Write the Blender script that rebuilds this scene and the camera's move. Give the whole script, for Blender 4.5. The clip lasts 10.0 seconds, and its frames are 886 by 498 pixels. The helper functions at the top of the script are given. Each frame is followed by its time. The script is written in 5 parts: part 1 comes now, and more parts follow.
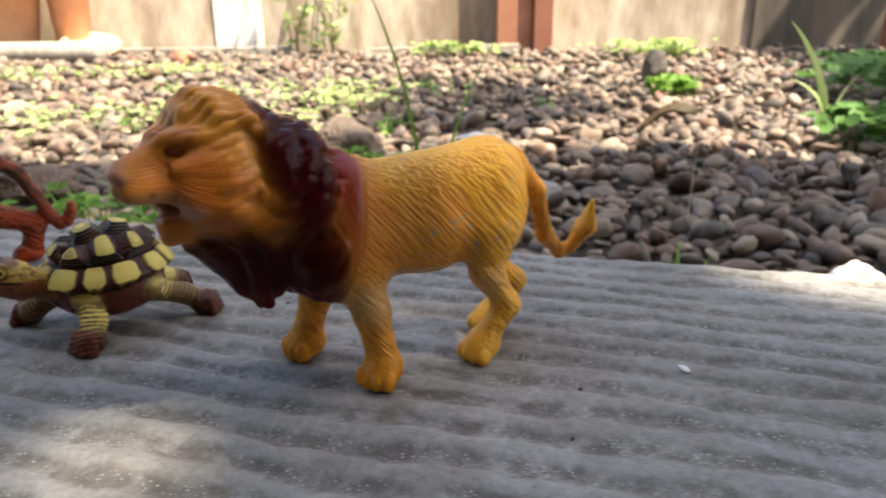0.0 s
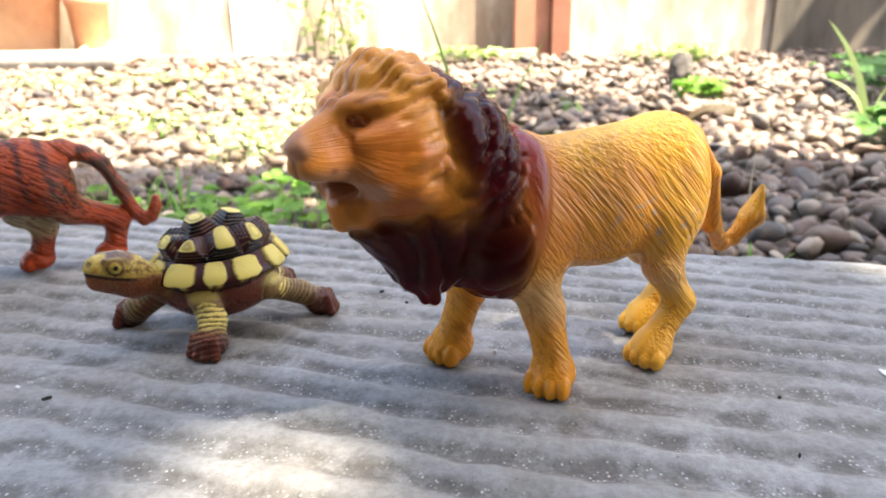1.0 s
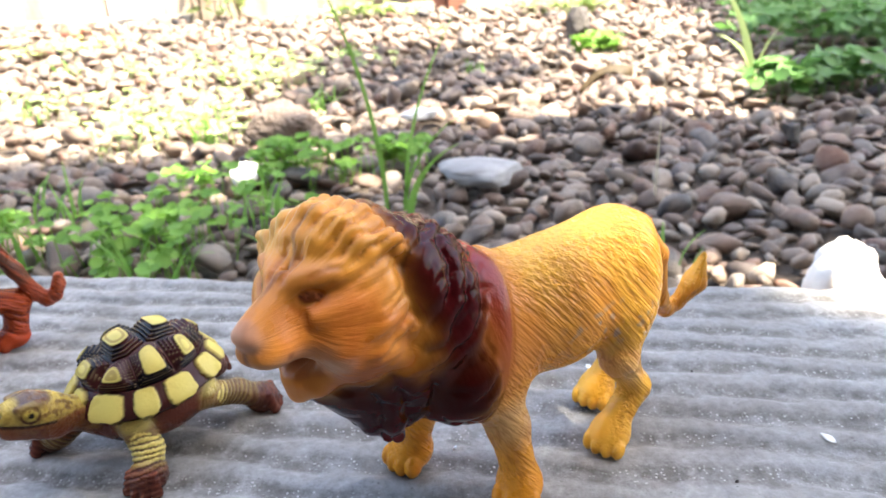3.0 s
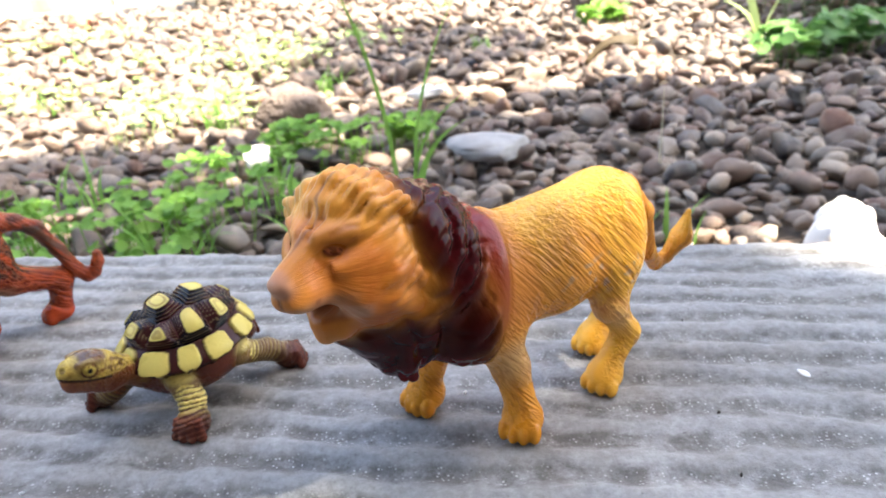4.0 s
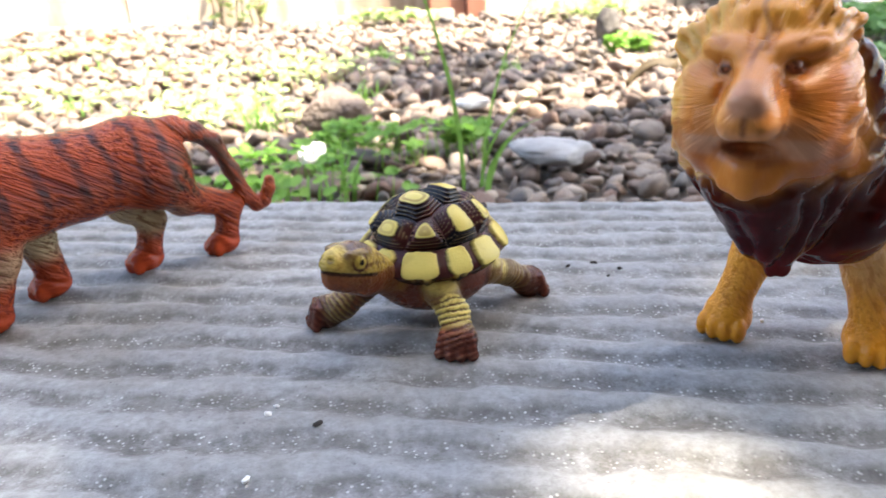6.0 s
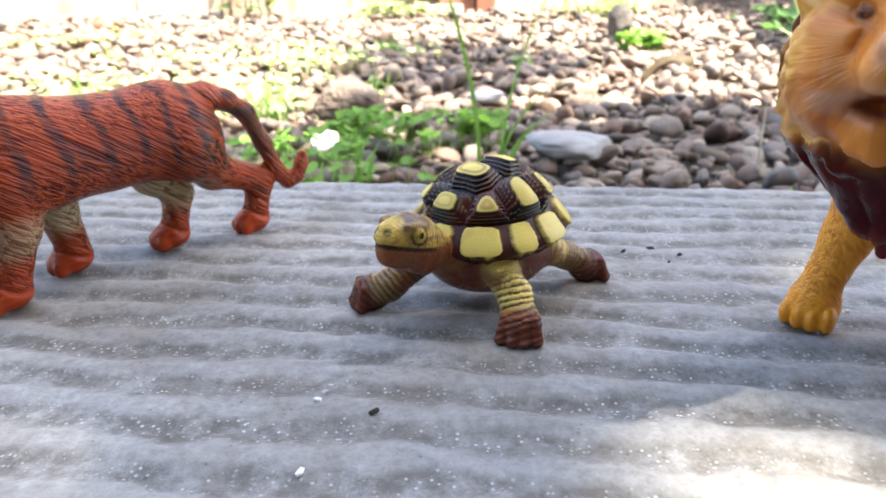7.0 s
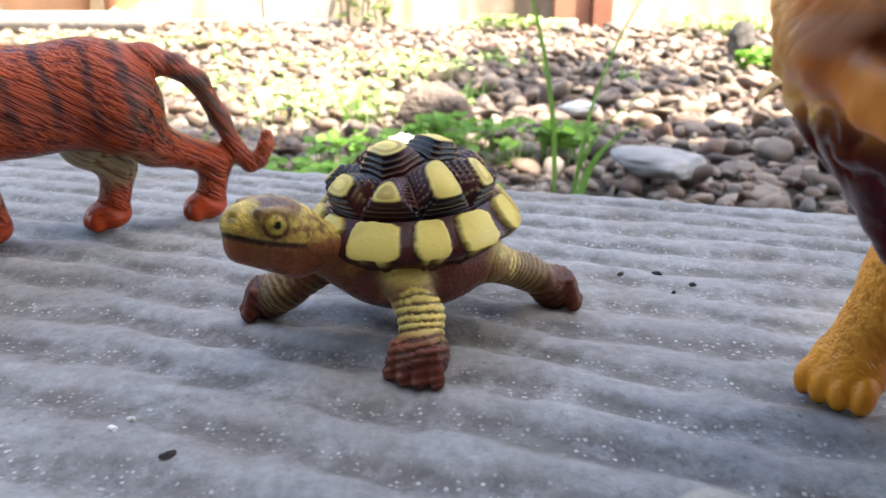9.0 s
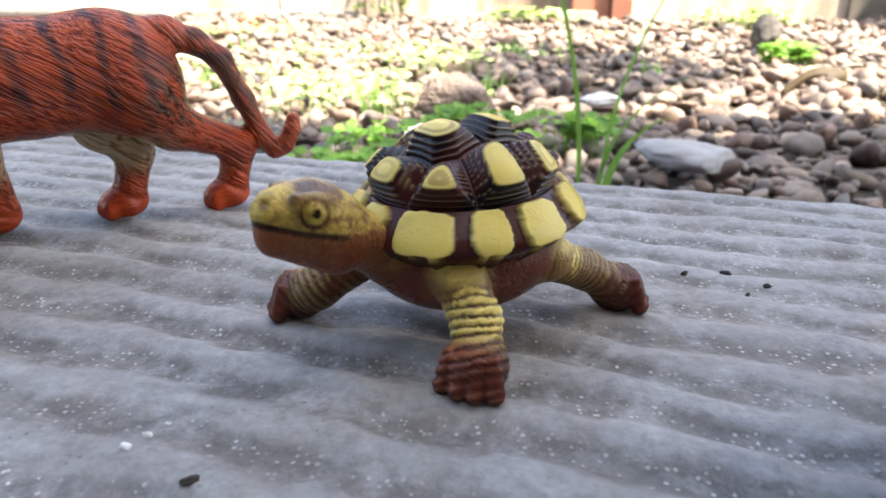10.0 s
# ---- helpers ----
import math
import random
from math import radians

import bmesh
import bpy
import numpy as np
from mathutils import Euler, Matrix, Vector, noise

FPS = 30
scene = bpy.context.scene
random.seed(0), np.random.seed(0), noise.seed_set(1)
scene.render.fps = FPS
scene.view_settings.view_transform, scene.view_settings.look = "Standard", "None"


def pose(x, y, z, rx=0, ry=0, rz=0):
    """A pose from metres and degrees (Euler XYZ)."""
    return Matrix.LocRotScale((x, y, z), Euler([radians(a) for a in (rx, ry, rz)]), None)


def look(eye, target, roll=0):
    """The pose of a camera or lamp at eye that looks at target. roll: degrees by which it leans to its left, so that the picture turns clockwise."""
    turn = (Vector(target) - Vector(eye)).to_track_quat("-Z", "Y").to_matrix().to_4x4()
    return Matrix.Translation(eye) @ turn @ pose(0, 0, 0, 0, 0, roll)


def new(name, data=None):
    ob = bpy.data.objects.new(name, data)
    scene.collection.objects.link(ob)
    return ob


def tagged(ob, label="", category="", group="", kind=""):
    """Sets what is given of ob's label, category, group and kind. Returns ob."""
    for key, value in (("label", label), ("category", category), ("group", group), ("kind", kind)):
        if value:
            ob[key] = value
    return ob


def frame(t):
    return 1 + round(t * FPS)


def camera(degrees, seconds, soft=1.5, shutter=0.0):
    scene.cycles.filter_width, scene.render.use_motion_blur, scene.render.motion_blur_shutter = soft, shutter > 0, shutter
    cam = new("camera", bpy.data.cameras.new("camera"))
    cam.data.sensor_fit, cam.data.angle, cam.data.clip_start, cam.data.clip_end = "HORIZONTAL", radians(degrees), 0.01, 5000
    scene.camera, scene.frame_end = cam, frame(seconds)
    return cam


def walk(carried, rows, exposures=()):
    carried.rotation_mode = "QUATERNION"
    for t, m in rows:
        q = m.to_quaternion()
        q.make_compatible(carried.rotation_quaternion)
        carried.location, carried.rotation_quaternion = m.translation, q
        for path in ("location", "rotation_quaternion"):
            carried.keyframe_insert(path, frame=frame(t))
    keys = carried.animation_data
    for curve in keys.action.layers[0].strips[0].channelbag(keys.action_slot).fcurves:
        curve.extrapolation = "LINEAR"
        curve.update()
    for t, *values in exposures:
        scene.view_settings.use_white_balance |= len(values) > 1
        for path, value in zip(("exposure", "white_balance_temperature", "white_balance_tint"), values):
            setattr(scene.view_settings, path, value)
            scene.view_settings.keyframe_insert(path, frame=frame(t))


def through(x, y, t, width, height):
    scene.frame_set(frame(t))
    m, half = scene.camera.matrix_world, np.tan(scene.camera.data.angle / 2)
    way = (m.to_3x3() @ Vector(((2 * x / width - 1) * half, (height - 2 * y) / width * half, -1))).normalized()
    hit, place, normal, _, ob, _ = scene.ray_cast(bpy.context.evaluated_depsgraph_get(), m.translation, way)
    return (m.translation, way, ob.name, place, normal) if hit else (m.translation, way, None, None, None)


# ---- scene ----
cam = camera(66.7, 10.0, soft=1.5, shutter=0.2)
cam.data.dof.use_dof, cam.data.dof.focus_distance, cam.data.dof.aperture_fstop = True, 0.14, 32.0
PATH = [
    (0, (0.002, 0.009, 0.101), (0.0, 1.911, -0.518), -0.5),
    (0.3, (-0.032, 0.017, 0.097), (-0.057, 1.923, -0.509), -0.5),
    (0.5, (-0.046, 0.021, 0.094), (-0.083, 1.929, -0.502), -0.7),
    (1, (-0.042, 0.029, 0.09), (-0.074, 1.937, -0.508), -0.9),
    (1.2, (-0.04, 0.041, 0.091), (-0.026, 1.946, -0.516), -1.2),
    (1.5, (-0.046, 0.053, 0.098), (0.019, 1.948, -0.54), -2.3),
    (2, (-0.049, 0.066, 0.097), (0.125, 1.939, -0.583), -2.3),
    (3.3, (-0.052, 0.045, 0.134), (0.173, 1.886, -0.615), -2.5),
    (3.5, (-0.054, 0.04, 0.135), (0.16, 1.878, -0.622), -2.8),
    (4, (-0.051, 0.032, 0.13), (0.13, 1.858, -0.665), -4.9),
    (4.5, (-0.047, 0.029, 0.121), (0.137, 1.861, -0.66), -4.4),
    (4.8, (-0.05, 0.033, 0.106), (0.124, 1.89, -0.617), -4.0),
    (5, (-0.059, 0.039, 0.097), (0.118, 1.9, -0.616), -3.5),
    (5.2, (-0.077, 0.044, 0.089), (0.134, 1.914, -0.587), -2.8),
    (5.5, (-0.105, 0.051, 0.089), (0.106, 1.914, -0.606), -2.8),
    (6.8, (-0.151, 0.066, 0.08), (0.068, 1.925, -0.624), -1.4),
    (7, (-0.149, 0.071, 0.078), (0.062, 1.93, -0.63), -1.3),
    (7.5, (-0.148, 0.081, 0.081), (0.05, 1.946, -0.612), -0.3),
    (8, (-0.113, 0.09, 0.066), (-0.022, 1.974, -0.597), 0.1),
    (8.5, (-0.102, 0.101, 0.063), (-0.122, 1.988, -0.599), 0.1),
    (9, (-0.106, 0.105, 0.062), (-0.196, 1.989, -0.604), 0.1),
    (9.5, (-0.109, 0.11, 0.06), (-0.228, 1.99, -0.614), 0.1),
    (10, (-0.114, 0.119, 0.057), (-0.242, 1.994, -0.628), 0.4),
]
walk(cam, [(t, look(eye, target, roll)) for t, eye, target, roll in PATH],
     exposures=[(t, e + 0.46, 7050 + 600 * max(0.0, 1 - t / 2.6), 8) for t, e in ((0.0, 1.15), (0.3, 1.35), (0.6, 2.02), (1.2, 2.15), (2.0, 2.17), (3.3, 2.36), (4.5, 2.3), (5.5, 2.3), (7.0, 2.3), (8.5, 2.1), (10.0, 2.1))])

# ---- light: high sun from the right, broken by an added crown out of view, and a clear sky ----
SUN = Vector((0.42, -0.22, 0.88)).normalized()
world = bpy.data.worlds.new("sky")
scene.world = world
world.use_nodes = True
wn = world.node_tree.nodes
sky = wn.new("ShaderNodeTexSky")
sky.sky_type, sky.sun_disc = "NISHITA", False
sky.sun_elevation, sky.sun_rotation = math.asin(SUN.z), math.atan2(SUN.x, SUN.y)
sky.dust_density = 2.5
world.node_tree.links.new(sky.outputs[0], wn["Background"].inputs[0])
wn["Background"].inputs[1].default_value = 0.15
sun_data = bpy.data.lights.new("sun", "SUN")
sun_data.energy, sun_data.angle, sun_data.color = 5.0, radians(0.47), (1.0, 0.93, 0.82)
sun = new("sun", sun_data)
sun.matrix_world = look(SUN * 10, (0, 0, 0))

# ---- materials ----


class Nodes:
    """Short hand for building one material."""

    def __init__(self, name, rough=0.6, metal=0.0, spec=0.5):
        self.mat = bpy.data.materials.new(name)
        self.mat.use_nodes = True
        self.n, self.l = self.mat.node_tree.nodes, self.mat.node_tree.links
        self.b = self.n["Principled BSDF"]
        self.b.inputs["Roughness"].default_value = rough
        self.b.inputs["Metallic"].default_value = metal
        self.b.inputs["Specular IOR Level"].default_value = spec

    def put(self, value, socket):
        if isinstance(value, bpy.types.NodeSocket):
            self.l.new(value, socket)
        else:
            socket.default_value = value

    def coords(self, scale=(1, 1, 1), kind="Object"):
        c, m = self.n.new("ShaderNodeTexCoord"), self.n.new("ShaderNodeMapping")
        self.l.new(c.outputs[kind], m.inputs[0])
        m.inputs["Scale"].default_value = scale
        return m.outputs[0]

    def attr(self, name, out="Color"):
        a = self.n.new("ShaderNodeAttribute")
        a.attribute_name = name
        return a.outputs[out]

    def noise(self, scale, vec=None, detail=4.0, rough=0.55, out="Fac"):
        t = self.n.new("ShaderNodeTexNoise")
        t.inputs["Scale"].default_value, t.inputs["Detail"].default_value, t.inputs["Roughness"].default_value = scale, detail, rough
        if vec is not None:
            self.l.new(vec, t.inputs["Vector"])
        return t.outputs[out]

    def cells(self, scale, vec=None, out="Distance"):
        t = self.n.new("ShaderNodeTexVoronoi")
        t.inputs["Scale"].default_value = scale
        if vec is not None:
            self.l.new(vec, t.inputs["Vector"])
        return t.outputs[out]

    def ramp(self, fac, *stops):
        r = self.n.new("ShaderNodeValToRGB")
        e = r.color_ramp.elements
        while len(e) < len(stops):
            e.new(0.5)
        for el, (p, c) in zip(e, stops):
            el.position, el.color = p, (*c, 1) if len(c) == 3 else c
        self.put(fac, r.inputs[0])
        return r.outputs[0]

    def mix(self, fac, a, b, mode="MIX"):
        m = self.n.new("ShaderNodeMix")
        m.data_type, m.blend_type = "RGBA", mode
        self.put(fac, m.inputs[0])
        for v, i in ((a, 6), (b, 7)):
            self.put((*v, 1) if isinstance(v, tuple) and len(v) == 3 else v, m.inputs[i])
        return m.outputs[2]

    def math(self, op, a, b=0.0, clamp=False):
        m = self.n.new("ShaderNodeMath")
        m.operation, m.use_clamp = op, clamp
        self.put(a, m.inputs[0]), self.put(b, m.inputs[1])
        return m.outputs[0]

    def bump(self, height, strength, distance, below=None):
        b = self.n.new("ShaderNodeBump")
        b.inputs["Strength"].default_value, b.inputs["Distance"].default_value = strength, distance
        self.put(height, b.inputs["Height"])
        if below is not None:
            self.l.new(below, b.inputs["Normal"])
        return b.outputs[0]

    def done(self, color=None, rough=None, normal=None):
        for v, k in ((color, "Base Color"), (rough, "Roughness"), (normal, "Normal")):
            if v is not None:
                self.put((*v, 1) if isinstance(v, tuple) and len(v) == 3 else v, self.b.inputs[k])
        return self.mat


def vinyl_material(name, fur_scale, depth, wash, wash_amount, spec=0.5):
    """Painted soft plastic: paint colours lie on the mesh, strands of moulded fur follow its flow."""
    k = Nodes(name, 0.35, 0, spec)
    flow = k.attr("flow", "Vector")
    strands = k.noise(fur_scale, flow, 2.0, 0.5)
    fine = k.noise(fur_scale * 2.6, flow, 2.0, 0.5)
    fur = k.attr("fur", "Fac")
    blot = k.noise(90.0, k.coords(), 3.0)
    grooves = k.ramp(strands, (0.36, (1, 1, 1)), (0.52, (0, 0, 0)))
    col = k.mix(k.math("MULTIPLY", k.math("MULTIPLY", grooves, fur), wash_amount), k.attr("paint"), k.mix(1.0, k.attr("paint"), wash, "MULTIPLY"))
    col = k.mix(k.math("MULTIPLY", k.ramp(blot, (0.45, (0, 0, 0)), (0.75, (1, 1, 1))), 0.3), col, k.mix(1.0, col, (0.75, 0.62, 0.55), "MULTIPLY"))
    h = k.math("MULTIPLY", k.math("ADD", strands, k.math("MULTIPLY", fine, 0.35)), fur)
    n = k.bump(h, 1.0, depth)
    n = k.bump(k.noise(1400.0, k.coords(), 2.0), 0.06, 0.0003, n)
    k.put(k.math("ADD", k.math("MULTIPLY", k.attr("gloss", "Fac"), 2.4 * spec), -0.06), k.b.inputs["Specular IOR Level"])
    r = k.math("ADD", k.math("MULTIPLY", k.attr("gloss", "Fac"), 0.95), k.math("MULTIPLY", k.math("SUBTRACT", blot, 0.5), 0.25), True)
    return k.done(col, r, n)


LION_MAT = vinyl_material("lion_vinyl", 820.0, 0.0009, (0.60, 0.38, 0.25), 0.5, 0.5)
TIGER_MAT = vinyl_material("tiger_vinyl", 1000.0, 0.0016, (0.36, 0.22, 0.18), 0.9)
TORTOISE_MAT = vinyl_material("tortoise_vinyl", 1300.0, 0.0013, (0.40, 0.27, 0.20), 0.55)


def sheet_material():
    k = Nodes("weathered_cement", 0.62, 0, 0.4)
    c = k.coords()
    low = k.attr("valley", "Fac")
    big = k.noise(9.0, c, 5.0)
    mid = k.noise(70.0, c, 5.0, 0.65)
    base = k.mix(k.ramp(big, (0.35, (0, 0, 0)), (0.7, (1, 1, 1))), (0.22, 0.22, 0.222), (0.395, 0.39, 0.385))
    base = k.mix(k.math("MULTIPLY", k.ramp(mid, (0.4, (0, 0, 0)), (0.7, (1, 1, 1))), 0.35), base, (0.42, 0.415, 0.405))
    moss = k.ramp(k.noise(26.0, c, 6.0, 0.65), (0.45, (0, 0, 0)), (0.70, (1, 1, 1)))
    base = k.mix(k.math("MULTIPLY", moss, 0.7), base, (0.165, 0.148, 0.125))
    patchy = k.ramp(k.noise(85.0, c, 7.0, 0.75), (0.40, (0.06, 0.06, 0.06)), (0.56, (1, 1, 1)))
    grime = k.math("MULTIPLY", k.ramp(low, (0.22, (0, 0, 0)), (0.72, (1, 1, 1))), patchy)
    base = k.mix(k.math("MULTIPLY", grime, 0.74), base, (0.080, 0.068, 0.056))
    mottle = k.ramp(k.noise(330.0, c, 5.0, 0.75), (0.36, (0.74, 0.73, 0.72)), (0.64, (1.12, 1.12, 1.12)))
    base = k.mix(1.0, base, mottle, "MULTIPLY")
    blot = k.ramp(k.noise(55.0, c, 6.0, 0.7), (0.52, (0, 0, 0)), (0.66, (1, 1, 1)))
    base = k.mix(k.math("MULTIPLY", blot, 0.4), base, (0.20, 0.185, 0.165))
    grit = k.cells(820.0, c)
    pick = k.cells(820.0, c, "Color")
    chosen = k.ramp(pick, (0.54, (0, 0, 0)), (0.60, (1, 1, 1)))
    dots = k.math("MULTIPLY", k.ramp(grit, (0.22, (1, 1, 1)), (0.36, (0, 0, 0))), chosen)
    where = k.math("MULTIPLY", dots, k.ramp(low, (0.40, (0.006, 0.006, 0.006)), (0.75, (0.85, 0.85, 0.85))))
    base = k.mix(k.math("MULTIPLY", where, k.ramp(k.noise(60.0, c, 4.0), (0.35, (0.15, 0.15, 0.15)), (0.65, (1, 1, 1)))), base, (0.56, 0.55, 0.53))
    dark = k.ramp(k.cells(410.0, c), (0.10, (1, 1, 1)), (0.17, (0, 0, 0)))
    base = k.mix(k.math("MULTIPLY", dark, k.ramp(k.noise(150.0, c), (0.5, (0, 0, 0)), (0.66, (0.7, 0.7, 0.7)))), base, (0.05, 0.045, 0.04))
    n = k.bump(k.math("ADD", k.noise(520.0, c, 5.0, 0.7), k.math("MULTIPLY", where, 0.8)), 0.55, 0.0009)
    n = k.bump(mid, 0.4, 0.002, n)
    return k.done(base, k.ramp(mid, (0.3, (0.48, 0.48, 0.48)), (0.7, (0.75, 0.75, 0.75))), n)


SHEET_MAT = sheet_material()


def pebble_material(name, per_object):
    k = Nodes(name, 0.55, 0, 0.4)
    info = k.n.new("ShaderNodeObjectInfo") if per_object else k.n.new("ShaderNodeNewGeometry")
    pick = info.outputs["Random"] if per_object else info.outputs["Random Per Island"]
    c = k.coords(kind="Object")
    tone = k.ramp(pick, (0.0, (0.050, 0.043, 0.041)), (0.14, (0.18, 0.115, 0.085)), (0.28, (0.095, 0.080, 0.075)), (0.42, (0.23, 0.155, 0.115)),
                  (0.55, (0.13, 0.095, 0.078)), (0.66, (0.19, 0.095, 0.064)), (0.78, (0.060, 0.058, 0.064)), (0.90, (0.36, 0.285, 0.225)))
    mott = k.noise(1.6 if per_object else 45.0, c, 5.0, 0.65)
    col = k.mix(k.ramp(mott, (0.3, (0.55, 0.55, 0.55)), (0.75, (0, 0, 0))), tone, k.mix(0.5, tone, (0.03, 0.028, 0.027)))
    dust = k.ramp(k.noise(0.6 if per_object else 16.0, c, 4.0), (0.45, (0, 0, 0)), (0.75, (0.7, 0.7, 0.7)))
    col = k.mix(dust, col, (0.40, 0.33, 0.265))
    n = k.bump(k.noise(190.0 if not per_object else 6.0, c, 6.0, 0.75), 0.6, 0.003 if not per_object else 0.10)
    return k.done(col, k.ramp(mott, (0.3, (0.42, 0.42, 0.42)), (0.8, (0.75, 0.75, 0.75))), n)


PEBBLE_MAT = pebble_material("river_pebble", True)
GRAVEL_MAT = pebble_material("river_gravel", False)


def plain_material(name, a, b, scale, rough, bump=0.3, dist=0.003, blot=None, detail=5.0, stretch=(1, 1, 1)):
    k = Nodes(name, rough, 0, 0.35)
    c = k.coords(stretch)
    f = k.noise(scale, c, detail, 0.62)
    col = k.mix(k.ramp(f, (0.32, (0, 0, 0)), (0.68, (1, 1, 1))), a, b)
    if blot is not None:
        col = k.mix(k.ramp(k.noise(scale * 0.23, c, 5.0, 0.6), (0.47, (0, 0, 0)), (0.64, (1, 1, 1))), col, blot)
    n = k.bump(k.noise(scale * 4.0, c, 4.0), bump, dist)
    return k.done(col, rough, n)


def leaf_material(name, a, b, through=0.35):
    k = Nodes(name, 0.5, 0, 0.3)
    g = k.n.new("ShaderNodeNewGeometry")
    col = k.mix(g.outputs["Random Per Island"], a, b)
    col = k.mix(k.math("MULTIPLY", k.noise(120.0, k.coords(), 3.0), 0.5), col, k.mix(0.5, col, b))
    k.done(col, 0.5, k.bump(k.noise(300.0, k.coords(), 2.0), 0.2, 0.001))
    t, m = k.n.new("ShaderNodeBsdfTranslucent"), k.n.new("ShaderNodeMixShader")
    k.l.new(col, t.inputs[0])
    m.inputs[0].default_value = through
    k.l.new(k.b.outputs[0], m.inputs[1]), k.l.new(t.outputs[0], m.inputs[2])
    k.l.new(m.outputs[0], k.n["Material Output"].inputs[0])
    return k.mat


SOIL_MAT = plain_material("dry_soil", (0.028, 0.021, 0.017), (0.085, 0.065, 0.049), 30.0, 0.95, 0.6, 0.01)
WALL_MAT = plain_material("stained_plaster", (0.36, 0.28, 0.20), (0.72, 0.64, 0.54), 3.6, 0.9, 0.3, 0.004, (0.24, 0.175, 0.125), 7.0, (2.2, 2.2, 0.8))
# the next tone is the wall's shade put into colour
WALL_SHADE_MAT = plain_material("wall_shade_tone", (0.055, 0.048, 0.040), (0.13, 0.115, 0.098), 5.0, 0.9, 0.3, 0.004, (0.16, 0.135, 0.11), 6.0, (2.5, 2.5, 0.7))
WHITEWASH_MAT = plain_material("flaking_whitewash", (0.70, 0.68, 0.65), (0.80, 0.78, 0.75), 6.0, 0.9, 0.3, 0.003)
POST_MAT = plain_material("terracotta_paint", (0.36, 0.15, 0.09), (0.48, 0.22, 0.14), 7.0, 0.8, 0.25, 0.003, (0.30, 0.14, 0.095))
POST_SIDE_MAT = plain_material("red_oxide_paint", (0.24, 0.095, 0.060), (0.31, 0.135, 0.088), 7.0, 0.75, 0.25, 0.003)
POT_MAT = plain_material("sun_bleached_terracotta", (0.60, 0.33, 0.20), (0.72, 0.46, 0.30), 5.0, 0.85, 0.25, 0.003)
PLANK_MAT = plain_material("grey_old_wood", (0.27, 0.24, 0.21), (0.44, 0.40, 0.35), 6.0, 0.85, 0.5, 0.003, stretch=(0.3, 4, 4))
BRICK_MAT = plain_material("red_brick", (0.36, 0.14, 0.09), (0.46, 0.21, 0.14), 30.0, 0.9, 0.5, 0.003)
BLOCKER_MAT = plain_material("dark_blocker", (0.10, 0.085, 0.07), (0.16, 0.135, 0.11), 2.0, 0.9, 0.3, 0.004)
SLATE_MAT = plain_material("pale_slate", (0.23, 0.23, 0.235), (0.34, 0.34, 0.345), 30.0, 0.6, 0.3, 0.002)
CHALK_MAT = plain_material("white_stone", (0.66, 0.64, 0.62), (0.80, 0.79, 0.78), 25.0, 0.7, 0.4, 0.002)
ROCK_MAT = plain_material("dark_rock", (0.04, 0.036, 0.036), (0.12, 0.105, 0.095), 22.0, 0.8, 0.6, 0.008)
BARK_MAT = plain_material("bark", (0.10, 0.075, 0.055), (0.20, 0.16, 0.12), 14.0, 0.9, 0.7, 0.01, stretch=(1, 1, 0.25))
DEADLEAF_MAT = plain_material("dead_leaf", (0.030, 0.020, 0.008), (0.065, 0.042, 0.016), 60.0, 0.6, 0.3, 0.001)
METAL_MAT = plain_material("grey_pipe_paint", (0.50, 0.50, 0.51), (0.62, 0.62, 0.63), 9.0, 0.5, 0.15, 0.001)
CLOVER_MAT = leaf_material("clover_leaf", (0.11, 0.26, 0.035), (0.24, 0.44, 0.085), 0.45)
GRASS_MAT = leaf_material("grass_blade", (0.11, 0.26, 0.04), (0.22, 0.42, 0.09), 0.45)
# leaf greens with the light put in: one paled for sun, one darkened for shade
SUN_LEAF_MAT = leaf_material("sun_paled_leaf", (0.28, 0.40, 0.12), (0.44, 0.55, 0.25))
SHADE_LEAF_MAT = leaf_material("shade_darkened_leaf", (0.075, 0.18, 0.04), (0.14, 0.29, 0.08))
CROWN_MAT = leaf_material("crown_leaf", (0.04, 0.10, 0.025), (0.08, 0.16, 0.04), 0.25)
TWIG_MAT = plain_material("twig", (0.16, 0.12, 0.08), (0.26, 0.2, 0.14), 60.0, 0.8)
STRAW_MAT = plain_material("straw", (0.42, 0.36, 0.24), (0.55, 0.48, 0.33), 60.0, 0.8)
FLAKE_MAT = plain_material("paint_flake", (0.72, 0.72, 0.71), (0.82, 0.82, 0.81), 300.0, 0.6, 0.3, 0.0005)
CRUMB_MAT = plain_material("dark_crumb", (0.025, 0.022, 0.02), (0.06, 0.05, 0.045), 300.0, 0.9, 0.3, 0.0005)

# ---- building helpers ----


def mesh_from(name, verts, faces, mat, smooth=True):
    me = bpy.data.meshes.new(name)
    me.from_pydata(verts, [], faces)
    me.materials.append(mat)
    if smooth:
        me.polygons.foreach_set("use_smooth", np.ones(len(me.polygons), bool))
    me.update()
    return me


